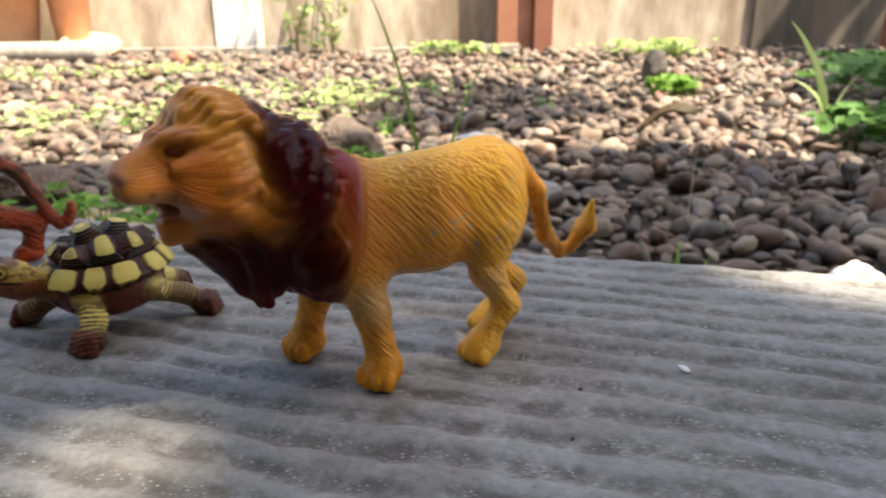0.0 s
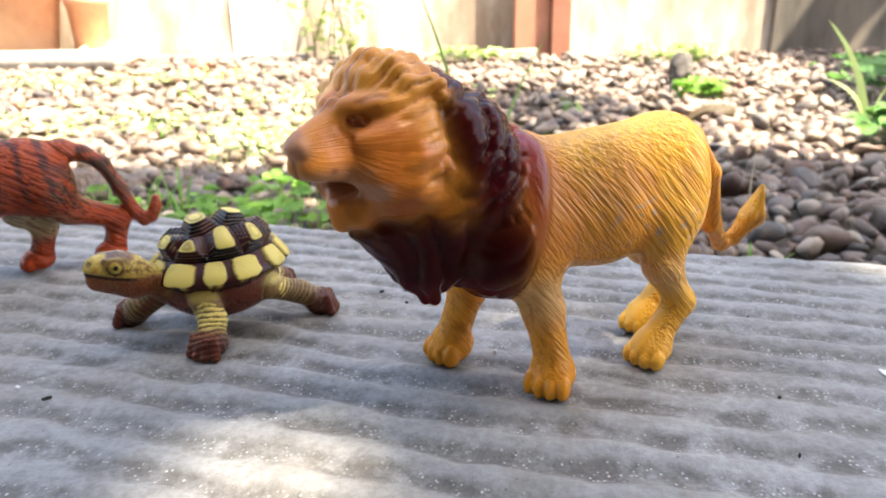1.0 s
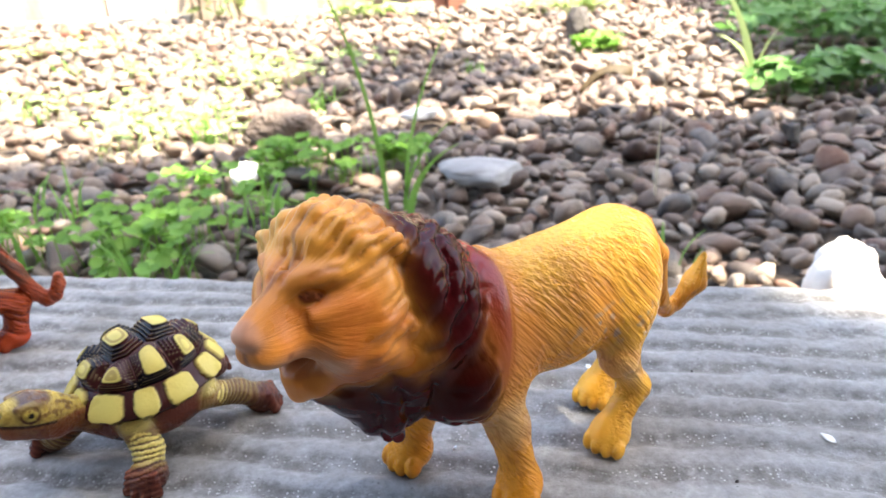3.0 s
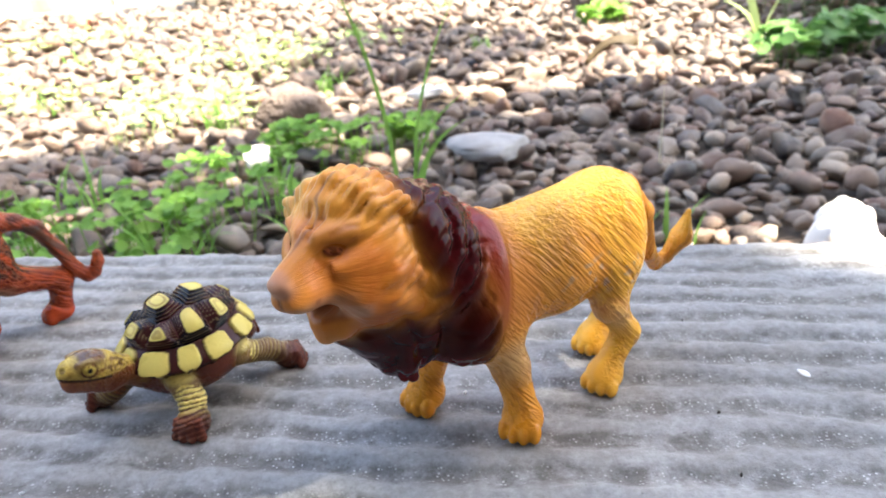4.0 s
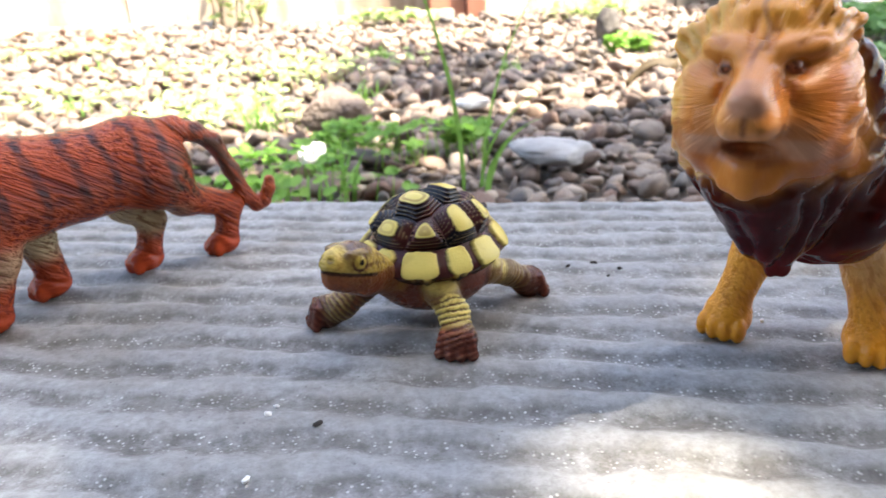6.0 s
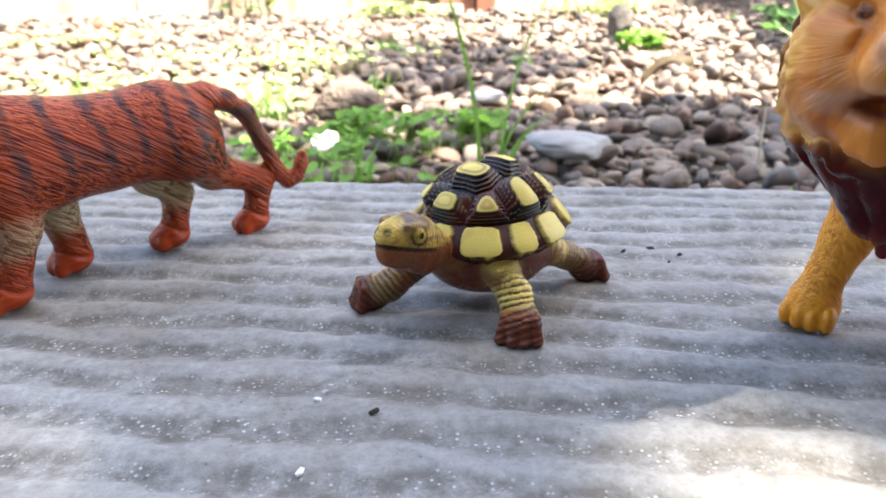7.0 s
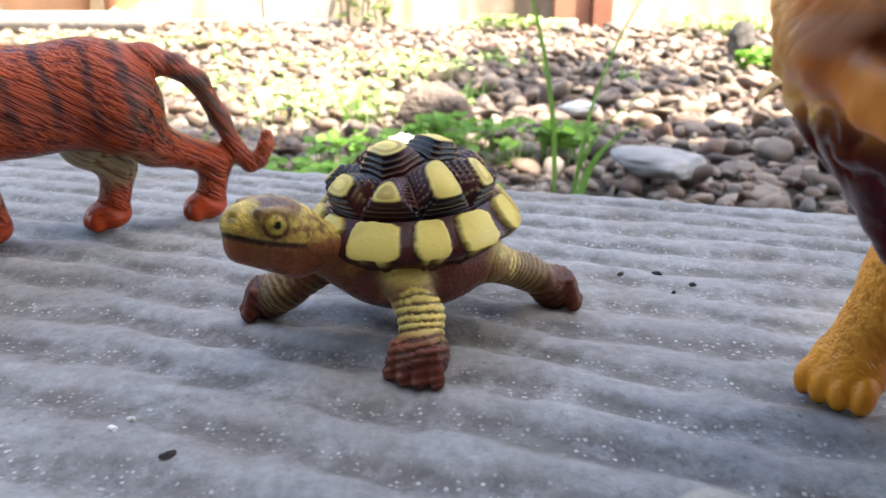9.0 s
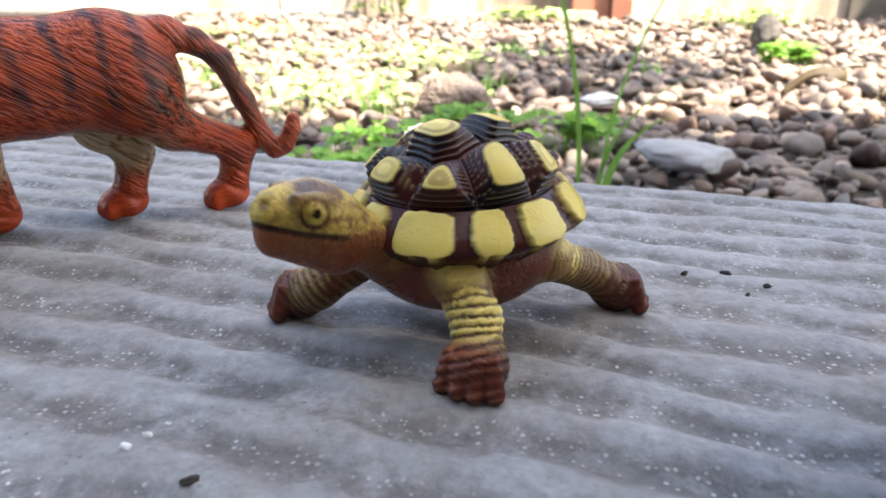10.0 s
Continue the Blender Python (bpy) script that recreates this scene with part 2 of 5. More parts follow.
def quick_mesh(name, verts, quads, mat, smooth=True):
    """A mesh from arrays: verts (n, 3) and faces (m, 3 or 4)."""
    verts, quads = np.asarray(verts, np.float32), np.asarray(quads, np.int32)
    me = bpy.data.meshes.new(name)
    me.vertices.add(len(verts))
    me.vertices.foreach_set("co", verts.ravel())
    m, k = quads.shape
    me.loops.add(m * k)
    me.loops.foreach_set("vertex_index", quads.ravel())
    me.polygons.add(m)
    me.polygons.foreach_set("loop_start", np.arange(0, m * k, k, dtype=np.int32))
    me.polygons.foreach_set("use_smooth", np.full(m, smooth))
    me.materials.append(mat)
    me.update(calc_edges=True)
    me.validate()
    return me


def part(name, bm, mat, parent, label=""):
    me = bpy.data.meshes.new(name)
    bm.to_mesh(me)
    bm.free()
    me.materials.append(mat)
    ob = new(name, me)
    ob.parent = parent
    return tagged(ob, label)


def box(bm, lo, hi, bevel=0.0, segments=2):
    c, s = (Vector(lo) + Vector(hi)) / 2, Vector(hi) - Vector(lo)
    made = bmesh.ops.create_cube(bm, size=1.0, matrix=Matrix.Translation(c) @ Matrix.Diagonal((*s, 1)))
    if bevel:
        edges = {e for v in made["verts"] for e in v.link_edges}
        bmesh.ops.bevel(bm, geom=list(edges), offset=bevel, segments=segments, affect="EDGES", profile=0.6)
    return bm


def lathe(profile, mat, name, steps=28):
    """A turned body from (radius, height) pairs."""
    verts, faces = [], []
    for r, z in profile:
        for i in range(steps):
            a = 2 * math.pi * i / steps
            verts.append((r * math.cos(a), r * math.sin(a), z))
    for j in range(len(profile) - 1):
        for i in range(steps):
            k = (i + 1) % steps
            faces.append((j * steps + i, j * steps + k, (j + 1) * steps + k, (j + 1) * steps + i))
    return mesh_from(name, verts, faces, mat)


def vnoise(p, scale, seed=0.0):
    """Smooth noise for an (n, 3) array, about -1 to 1."""
    q = np.asarray(p, float) * scale + seed
    out, amp = np.zeros(len(q)), 1.0
    for i in range(3):
        a = q * (1.7 ** i) + 3.1 * i
        out += amp * np.sin(a[:, 0] + 1.3 * np.sin(a[:, 1] * 1.1 + a[:, 2])) * np.cos(a[:, 1] * 0.9 + 1.1 * np.sin(a[:, 2] * 1.2 - a[:, 0]))
        amp *= 0.55
    return out / 1.6


def strands(direction):
    """Fur lying along one direction: coordinates drawn out along it."""
    g = np.array(direction, float) / np.linalg.norm(direction)
    h = np.cross(g, (0.3, 0.2, 1.0) if abs(g[2]) < 0.9 else (1.0, 0.2, 0.1))
    h /= np.linalg.norm(h)
    return lambda v: np.stack([v @ g * 0.05, v @ h, v @ np.cross(g, h)], 1)


def rays(centre, axes, reach=0.014):
    """Fur combed back from a face: coordinates drawn out along lines that fan from its axis."""

    def flow(v):
        q = (v - centre) @ np.asarray(axes).T
        r = np.hypot(q[:, 1], q[:, 2])
        return np.stack([(r - q[:, 0]) * 0.09, np.arctan2(q[:, 1], q[:, 2]) * reach, r * 0.05], 1)

    return flow


class Sculpt:
    """A form of softly joined rounded pieces, given as a distance field and turned into one mesh."""

    def __init__(self, low, high, cell):
        self.low, self.cell = np.array(low, float), cell
        self.dims = np.ceil((np.array(high) - low) / cell).astype(int) + 1
        self.d = np.full(self.dims, 0.05, np.float32)
        self.pieces = []

    def _region(self, lo, hi):
        a = np.clip(np.floor((np.array(lo) - self.low) / self.cell).astype(int), 0, self.dims - 1)
        b = np.clip(np.ceil((np.array(hi) - self.low) / self.cell).astype(int) + 1, 1, self.dims)
        axes = [(self.low[i] + self.cell * np.arange(a[i], b[i])).astype(np.float32) for i in range(3)]
        g = np.stack(np.meshgrid(*axes, indexing="ij"), -1)
        return tuple(slice(x, y) for x, y in zip(a, b)), g

    def _join(self, dist, lo, hi, k, carve):
        pad = 2.5 * k + 3 * self.cell
        sl, g = self._region(np.array(lo) - pad, np.array(hi) + pad)
        new_d, old = dist(g), self.d[sl]
        if carve:
            h = np.clip(0.5 - 0.5 * (old + new_d) / k, 0, 1)
            self.d[sl] = old * (1 - h) - new_d * h + k * h * (1 - h)
        else:
            h = np.clip(0.5 + 0.5 * (old - new_d) / k, 0, 1)
            self.d[sl] = old * (1 - h) + new_d * h - k * h * (1 - h)

    def limb(self, a, b, ra, rb, paint, flow=None, fur=1.0, gloss=0.28, k=0.002, carve=False):
        a, b = np.array(a, float), np.array(b, float)
        ab, n2 = b - a, float(np.dot(b - a, b - a)) + 1e-12

        def dist(p):
            t = np.clip(((p - a) @ ab) / n2, 0, 1)
            return np.linalg.norm(p - a - t[..., None] * ab, axis=-1) - (ra + (rb - ra) * t)

        r = max(ra, rb)
        self._join(dist, np.minimum(a, b) - r, np.maximum(a, b) + r, k, carve)
        if not carve:
            self.pieces.append((dist, paint, flow if flow is not None else strands(ab), fur, gloss))

    def ball(self, c, axes, radii, paint, flow=None, fur=1.0, gloss=0.28, k=0.002, carve=False):
        c, axes, radii = np.array(c, float), np.array(axes, float), np.array(radii, float)

        def dist(p):
            q = (p - c) @ axes.T
            k0 = np.linalg.norm(q / radii, axis=-1)
            k1 = np.linalg.norm(q / radii**2, axis=-1) + 1e-9
            return k0 * (k0 - 1) / k1

        r = radii.max()
        self._join(dist, c - r, c + r, k, carve)
        if not carve:
            self.pieces.append((dist, paint, flow if flow is not None else strands(axes[0]), fur, gloss))

    def surface(self):
        """Naive surface nets: vertices and quads of the zero level."""
        d = self.d
        s = d < 0
        n = np.array(d.shape) - 1
        total = np.zeros(n, np.int8)
        for i in (0, 1):
            for j in (0, 1):
                for k in (0, 1):
                    total += s[i:i + n[0], j:j + n[1], k:k + n[2]]
        cells = np.argwhere((total > 0) & (total < 8))
        index = np.full(n, -1, np.int32)
        index[tuple(cells.T)] = np.arange(len(cells))
        acc, cnt = np.zeros((len(cells), 3)), np.zeros(len(cells))
        corners = [np.array((i, j, k)) for i in (0, 1) for j in (0, 1) for k in (0, 1)]
        for p in corners:
            for ax in range(3):
                if p[ax]:
                    continue
                q = p.copy()
                q[ax] = 1
                u, v = d[tuple((cells + p).T)], d[tuple((cells + q).T)]
                hit = (u < 0) != (v < 0)
                t = np.where(hit, u / np.where(hit, u - v, 1), 0)
                pos = np.repeat(p[None].astype(float), len(cells), 0)
                pos[:, ax] += t
                acc += pos * hit[:, None]
                cnt += hit
        verts = self.low + self.cell * (cells + acc / cnt[:, None])
        quads = []
        for ax in range(3):
            o1, o2 = (ax + 1) % 3, (ax + 2) % 3
            a = [slice(None)] * 3
            b = [slice(None)] * 3
            a[ax], b[ax] = slice(0, -1), slice(1, None)
            change = s[tuple(a)] != s[tuple(b)]
            e = np.argwhere(change)
            e = e[(e[:, o1] > 0) & (e[:, o2] > 0) & (e[:, o1] < n[o1]) & (e[:, o2] < n[o2])]
            if not len(e):
                continue
            ring = []
            for x, y in ((-1, -1), (0, -1), (0, 0), (-1, 0)):
                f = e.copy()
                f[:, o1] += x
                f[:, o2] += y
                ring.append(index[tuple(f.T)])
            q = np.stack(ring, 1)
            flip = ~s[tuple(e.T)]
            q[flip] = q[flip][:, ::-1]
            quads.append(q)
        quads = np.concatenate(quads)
        return verts, quads[(quads >= 0).all(1)]

    def skin_at(self, start, way, reach=0.02):
        """Where a line from outside meets the surface so far."""
        for s in np.arange(0, reach, self.cell * 0.25):
            at = np.array(start) + np.array(way) * s
            i = np.clip(np.round((at - self.low) / self.cell).astype(int), 0, self.dims - 1)
            if self.d[tuple(i)] < 0:
                return at
        return np.array(start) + np.array(way) * reach * 0.5

    def normals(self, verts):
        i = np.clip(np.round((verts - self.low) / self.cell).astype(int), 1, self.dims - 2)
        g = np.stack([self.d[tuple((i + e).T)] - self.d[tuple((i - e).T)] for e in np.eye(3, dtype=int)], 1)
        return g / (np.linalg.norm(g, axis=1)[:, None] + 1e-9)

    def finish(self, verts, spread=0.0008):
        """Paint, fur flow, fur depth and gloss for points on the surface."""
        wsum = np.zeros(len(verts))
        paint, fur, gloss = np.zeros((len(verts), 3)), np.zeros(len(verts)), np.zeros(len(verts))
        near = {}
        for dist, colour, comb, f, gl in self.pieces:
            dd = dist(verts)
            w = np.exp(-np.clip(dd / spread, -6, 40))
            wsum += w
            paint += w[:, None] * np.array(colour)
            fur += w * f
            gloss += w * gl
            near[comb] = np.minimum(near[comb], dd) if comb in near else dd
        combs = list(near)
        gaps = np.stack([near[c] for c in combs], 1)
        first = gaps.argmin(1)
        flow = np.zeros((len(verts), 3))
        for i, c in enumerate(combs):
            flow[first == i] = c(verts[first == i])
        if len(combs) > 1:
            two = np.sort(gaps, 1)
            fur = fur * step(0.0, 0.0009, two[:, 1] - two[:, 0])
        return paint / wsum[:, None], flow, fur / wsum, gloss / wsum


def paint_mesh(me, paint, flow, fur, gloss):
    a = me.attributes.new("paint", "FLOAT_COLOR", "POINT")
    a.data.foreach_set("color", np.concatenate([np.clip(paint, 0, 1), np.ones((len(paint), 1))], 1).astype(np.float32).ravel())
    a = me.attributes.new("flow", "FLOAT_VECTOR", "POINT")
    a.data.foreach_set("vector", flow.astype(np.float32).ravel())
    for name, v in (("fur", fur), ("gloss", gloss)):
        a = me.attributes.new(name, "FLOAT", "POINT")
        a.data.foreach_set("value", v.astype(np.float32))


def blend(a, b, t):
    t = np.clip(t, 0, 1)[:, None]
    return np.asarray(a) * (1 - t) + np.asarray(b) * t


def step(a, b, x):
    t = np.clip((x - a) / (b - a), 0, 1)
    return t * t * (3 - 2 * t)


def frame_of(fwd, up=(0, 0, 1)):
    """Rows: forward, left, up."""
    f = np.array(fwd, float) / np.linalg.norm(fwd)
    left = np.cross(up, f)
    left /= np.linalg.norm(left)
    return np.array([f, left, np.cross(f, left)])

# ---- ground, wall and sheet ----


def ground_height(x, y):
    return -0.135 + 0.036 * np.maximum(np.asarray(y) - 1.5, 0) * (np.asarray(y) < 6) + 0.0 * np.asarray(x)


def build_ground():
    xs = np.concatenate([[-400, -60, -15], np.linspace(-6, 6, 61), [15, 60, 400]])
    ys = np.concatenate([[-400, -60, -12], np.linspace(-3, 5.4, 57), [8, 20, 60, 400]])
    gx, gy = np.meshgrid(xs, ys, indexing="ij")
    gz = -0.135 + 0.036 * np.clip(gy - 1.5, 0, 3.4)
    v = np.stack([gx, gy, gz], -1).reshape(-1, 3)
    v[:, 2] += 0.006 * vnoise(v, 6.0) * (np.abs(v[:, 0]) < 7)
    i = np.arange(len(xs) * len(ys)).reshape(len(xs), len(ys))
    q = np.stack([i[:-1, :-1], i[1:, :-1], i[1:, 1:], i[:-1, 1:]], -1).reshape(-1, 4)
    tagged(new("ground", quick_mesh("ground", v, q, SOIL_MAT)), "dark damp soil under loose river pebbles", "ground", kind="structure")


build_ground()

WALL_Y = 4.27


def build_wall():
    bm = bmesh.new()
    box(bm, (-7, WALL_Y, -0.3), (6, WALL_Y + 0.16, 2.1), 0.01)
    wall = new("wall_north")
    tagged(wall, "pale stained plaster garden wall with flaking patches", "wall", kind="structure")
    part("plaster", bm, WALL_MAT, wall)
    bm = bmesh.new()
    box(bm, (-1.36, WALL_Y - 0.012, 0.0), (-1.07, WALL_Y - 0.001, 0.42), 0.006)
    part("plaster_panel", bm, WHITEWASH_MAT, wall, "whitewashed panel on the wall")
    # added dark panel where the right part of the wall lies in shade
    bm = bmesh.new()
    box(bm, (1.86, WALL_Y - 0.03, -0.1), (2.75, WALL_Y - 0.001, 1.9), 0.006)
    part("dark_panel", bm, WALL_SHADE_MAT, wall, "added dark panel standing in for the shaded part of the wall")
    for x0, x1, y0, mat, name in ((0.325, 0.53, WALL_Y - 0.12, POST_MAT, "pillar"), (0.534, 0.645, WALL_Y - 0.17, POST_SIDE_MAT, "pillar_edge")):
        bm = bmesh.new()
        box(bm, (x0, y0, -0.2), (x1, WALL_Y - 0.001, 2.2), 0.008)
        part(name, bm, mat, wall, "terracotta painted concrete pillar")


build_wall()

def build_back_blocker():
    """An added plain wall at the camera's back, unseen: it darkens reflections and fill."""
    bm = bmesh.new()
    box(bm, (-5.0, -1.25, -0.3), (4.5, -1.05, 3.1), 0.01)
    wall = tagged(new("blocker_wall_south"), "unseen plain brown wall added behind the camera to cut light", "wall", kind="structure")
    part("plaster", bm, BLOCKER_MAT, wall)


build_back_blocker()

PITCH, RIDGE_TURN = 0.0141, radians(15)
SU, SV = np.array((math.cos(RIDGE_TURN), -math.sin(RIDGE_TURN))), np.array((math.sin(RIDGE_TURN), math.cos(RIDGE_TURN)))


def sheet_height(s, w):
    wob = 0.0013 * np.sin(s * 31.0 + w * 25) + 0.0011 * np.sin(s * 73.0 + w * 90) + 0.0007 * np.sin(s * 190.0 + w * 210) + 0.0004 * np.sin(s * 410.0 - w * 330)
    amp = 0.00074 * (1 + 0.34 * np.sin(s * 17.0 + w * 60) + 0.25 * np.sin(s * 61.0 - w * 135) + 0.15 * np.sin(s * 150.0 + w * 90))
    wave = np.cos((w + wob) * 2 * math.pi / PITCH)
    fine = 0.00024 * np.sin(s * 410 + 2.2 * np.sin(w * 300)) * np.sin(w * 520 + 2 * np.sin(s * 130))
    return amp * wave + fine - 0.0004, wave


def build_sheet():
    s, w = np.linspace(-0.62, 0.55, 900), np.linspace(0.1075, 0.3135, 190)
    gs, gw = np.meshgrid(s, w, indexing="ij")
    t = np.clip((gw - w[0]) / (w[-1] - w[0]), 0, 1)
    rag_far = 0.0016 * np.sin(gs * 45) + 0.0009 * np.sin(gs * 170 + 1) + 0.0005 * np.sin(gs * 600) + 0.006 * np.clip(-gs - 0.3, 0, 1) * 5
    rag_near = 0.001 * np.sin(gs * 60 + 2) + 0.0006 * np.sin(gs * 230)
    gw = gw + rag_far * t**6 + rag_near * (1 - t) ** 6
    z, wave = sheet_height(gs, gw)
    top = np.stack([gs * SU[0] + gw * SV[0], gs * SU[1] + gw * SV[1], z], -1)
    n1, n2 = gs.shape
    under = top.copy()
    under[..., 2] -= 0.0055
    v = np.concatenate([top.reshape(-1, 3), under.reshape(-1, 3)])
    i = np.arange(n1 * n2).reshape(n1, n2)
    f = [np.stack([i[:-1, :-1], i[1:, :-1], i[1:, 1:], i[:-1, 1:]], -1).reshape(-1, 4)]
    j = i + n1 * n2
    f.append(f[0][:, ::-1] + n1 * n2)
    for e in (i[:, 0], i[-1, :], i[::-1, -1], i[0, ::-1]):
        f.append(np.stack([e[1:], e[:-1], e[:-1] + n1 * n2, e[1:] + n1 * n2], -1))
    me = quick_mesh("corrugated_sheet", v, np.concatenate(f), SHEET_MAT)
    a = me.attributes.new("valley", "FLOAT", "POINT")
    val = np.concatenate([(0.5 - 0.5 * wave).ravel()] * 2)
    a.data.foreach_set("value", val.astype(np.float32))
    tagged(new("corrugated_sheet", me), "weathered grey corrugated cement sheet, gritty in its grooves", "roofing sheet")


build_sheet()


def build_support():
    for s in (-0.42, 0.36):
        bm = bmesh.new()
        box(bm, (-0.095, -0.05, 0), (0.095, 0.05, 0.1265), 0.006)
        me = bpy.data.meshes.new("brick_support")
        bm.to_mesh(me)
        bm.free()
        me.materials.append(BRICK_MAT)
        ob = new("brick_support", me)
        p = SU * s + SV * 0.21
        ob.matrix_world = pose(p[0], p[1], -0.1345, 0, 0, -15 + 90)
        tagged(ob, "red clay brick block holding up the cement sheet", "brick", "bricks under the sheet")


build_support()

# ---- the three toy animals, one moulded piece each ----


def toy(name, verts, quads, mat, attrs, base, label, category):
    base = np.array(base)
    me = quick_mesh(name, verts - base, quads, mat)
    paint_mesh(me, *attrs)
    ob = new(name, me)
    ob.location = base
    return tagged(ob, label, category, "toy animals on the sheet")


YELLOW, ORANGE, TAWNY, PALE = (0.82, 0.42, 0.050), (0.74, 0.305, 0.036), (0.64, 0.225, 0.028), (0.66, 0.40, 0.17)
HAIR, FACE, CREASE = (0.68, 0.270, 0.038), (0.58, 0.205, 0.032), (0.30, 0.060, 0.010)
MAROON, PLUM, PAW = (0.20, 0.012, 0.014), (0.040, 0.0020, 0.0030), (0.70, 0.27, 0.022)


def build_lion():
    sc = Sculpt((-0.092, 0.145, -0.004), (0.066, 0.262, 0.100), 0.00062)
    B = frame_of((-0.93, -0.37, 0))
    H = frame_of((-0.62, -0.785, -0.02))
    O = np.array((-0.0580, 0.1800, 0.0645))

    def h(f, l, u):
        return O + f * H[0] + l * H[1] + u * H[2]

    slant = strands(B[0] * -0.66 + np.array((0, 0, -0.75)))
    comb = rays(h(0.012, 0, 0.006), H)
    cape = strands((0.25, 0.15, -1.0))
    toe_line = slant
    # trunk, with a straight back
    sh, mid, hip = np.array((-0.026, 0.1965, 0.0468)), np.array((-0.004, 0.2045, 0.0475)), np.array((0.0135, 0.2125, 0.0520))
    sc.ball(sh, B, (0.020, 0.0145, 0.0190), TAWNY, slant, 0.6, k=0.006)
    sc.ball(mid, B, (0.021, 0.0128, 0.0172), ORANGE, slant, k=0.006)
    sc.ball(hip, B, (0.0135, 0.0128, 0.0170), YELLOW, slant, k=0.006)
    sc.limb((-0.022, 0.1985, 0.0550), (0.0150, 0.2130, 0.0590), 0.0098, 0.0108, YELLOW, slant, k=0.005)
    # hind legs: thigh, shank, foot
    for side, foot, heel in ((1, np.array((0.0145, 0.2055, 0.0)), np.array((0.0222, 0.2085, 0.0175))), (-1, np.array((0.0185, 0.2280, 0.0)), np.array((0.0265, 0.2305, 0.0175)))):
        thigh = hip + B[1] * 0.0060 * side + (0.001, 0.001, -0.006)
        knee = 0.45 * thigh + 0.55 * heel + B[0] * 0.0050 + B[1] * 0.001 * side + (0, 0, -0.001)
        sc.ball(thigh, frame_of(B[0] + (0, 0, 0.5)), (0.0105, 0.0066, 0.0130), YELLOW, slant, k=0.005)
        sc.limb(thigh + (0, 0, -0.004), knee, 0.0074, 0.0050, YELLOW, slant, k=0.005)
        sc.limb(knee, heel, 0.0049, 0.0038, YELLOW, slant, k=0.003)
        ankle = foot + (0, 0, 0.0072) - B[0] * 0.0006
        sc.limb(heel, ankle, 0.0038, 0.0042, YELLOW, slant, k=0.003)
        toes = frame_of((-0.70, -0.71, 0))
        sc.ball(foot + (0, 0, 0.0047) + toes[0] * 0.0012, toes, (0.0062, 0.0058, 0.0047), YELLOW, toe_line, 0.5, k=0.003)
        for i in range(4):
            l = (i - 1.5) * 0.0029
            sc.ball(foot + toes[0] * (0.0060 - abs(i - 1.5) * 0.0010) + toes[1] * l + (0, 0, 0.0032), toes, (0.0028, 0.0017, 0.0031), YELLOW, toe_line, 0.2, k=0.0003)
    # fore legs
    for side, foot, top in ((1, np.array((-0.0162, 0.1895, 0.0)), np.array((-0.0240, 0.1905, 0.038))), (-1, np.array((-0.0425, 0.2085, 0.0)), np.array((-0.0355, 0.2050, 0.038)))):
        elbow = 0.5 * (top + foot) + np.array((0, 0, 0.004)) - B[0] * 0.0010
        sc.ball(top + (0.001, 0.001, 0.002), frame_of(B[0] + (0, 0, -0.9)), (0.0110, 0.0062, 0.0090), TAWNY if side > 0 else ORANGE, slant, k=0.006)
        sc.limb(top, elbow, 0.0074, 0.0052, ORANGE, slant, k=0.005)
        sc.limb(elbow, foot + (0, 0, 0.0080), 0.0051, 0.0046, ORANGE, slant, k=0.003)
        toes = frame_of((-0.45, -0.89, 0) if side > 0 else (-0.75, -0.66, 0))
        sc.ball(foot + (0, 0, 0.0050) + toes[0] * 0.0006, toes, (0.0066, 0.0061, 0.0054), PAW, toe_line, 0.6, k=0.003)
        for i in range(4):
            l = (i - 1.5) * 0.0030
            sc.ball(foot + toes[0] * (0.0061 - abs(i - 1.5) * 0.0011) + toes[1] * l + (0, 0, 0.0036), toes, (0.0029, 0.0018, 0.0035), PAW, toe_line, 0.2, k=0.0003)
    # tail with its tuft
    t0, t1, t2, t3 = (0.0238, 0.2170, 0.0625), (0.0318, 0.2215, 0.0520), (0.0362, 0.2270, 0.0350), (0.0425, 0.2345, 0.0268)
    t4, t5, t6 = (0.0470, 0.2360, 0.0278), (0.0515, 0.2345, 0.0355), (0.0532, 0.2335, 0.0450)
    tail_hair = strands((0.3, 0.2, 1.0))
    sc.limb(t0, t1, 0.0036, 0.0030, ORANGE, tail_hair, k=0.004)
    sc.limb(t1, t2, 0.0030, 0.0027, ORANGE, tail_hair, k=0.002)
    sc.limb(t2, t3, 0.0027, 0.0024, ORANGE, tail_hair, k=0.002)
    sc.limb(t3, t4, 0.0024, 0.0022, ORANGE, tail_hair, k=0.002)
    sc.limb(t4, t5, 0.0021, 0.0038, ORANGE, tail_hair, k=0.0015)
    sc.limb(t5, t6, 0.0038, 0.0009, YELLOW, tail_hair, k=0.001)
    # mane: a lacquered plum bib that hugs the head, a maroon rim and a tawny tuft behind
    rnd = random.Random(8)
    rim = frame_of((-0.88, -0.47, 0.05))
    sc.ball((-0.0300, 0.1984, 0.0490), rim, (0.0088, 0.0180, 0.0210), MAROON, cape, 0.10, 0.20, k=0.003)
    sc.ball((-0.0348, 0.1922, 0.0432), rim, (0.0096, 0.0158, 0.0160), PLUM, cape, 0.08, 0.12, k=0.007)
    sc.ball(h(-0.0200, 0.0050, -0.0060), frame_of((-0.76, -0.65, 0)), (0.0130, 0.0184, 0.0208), PLUM, cape, 0.08, 0.12, k=0.004)
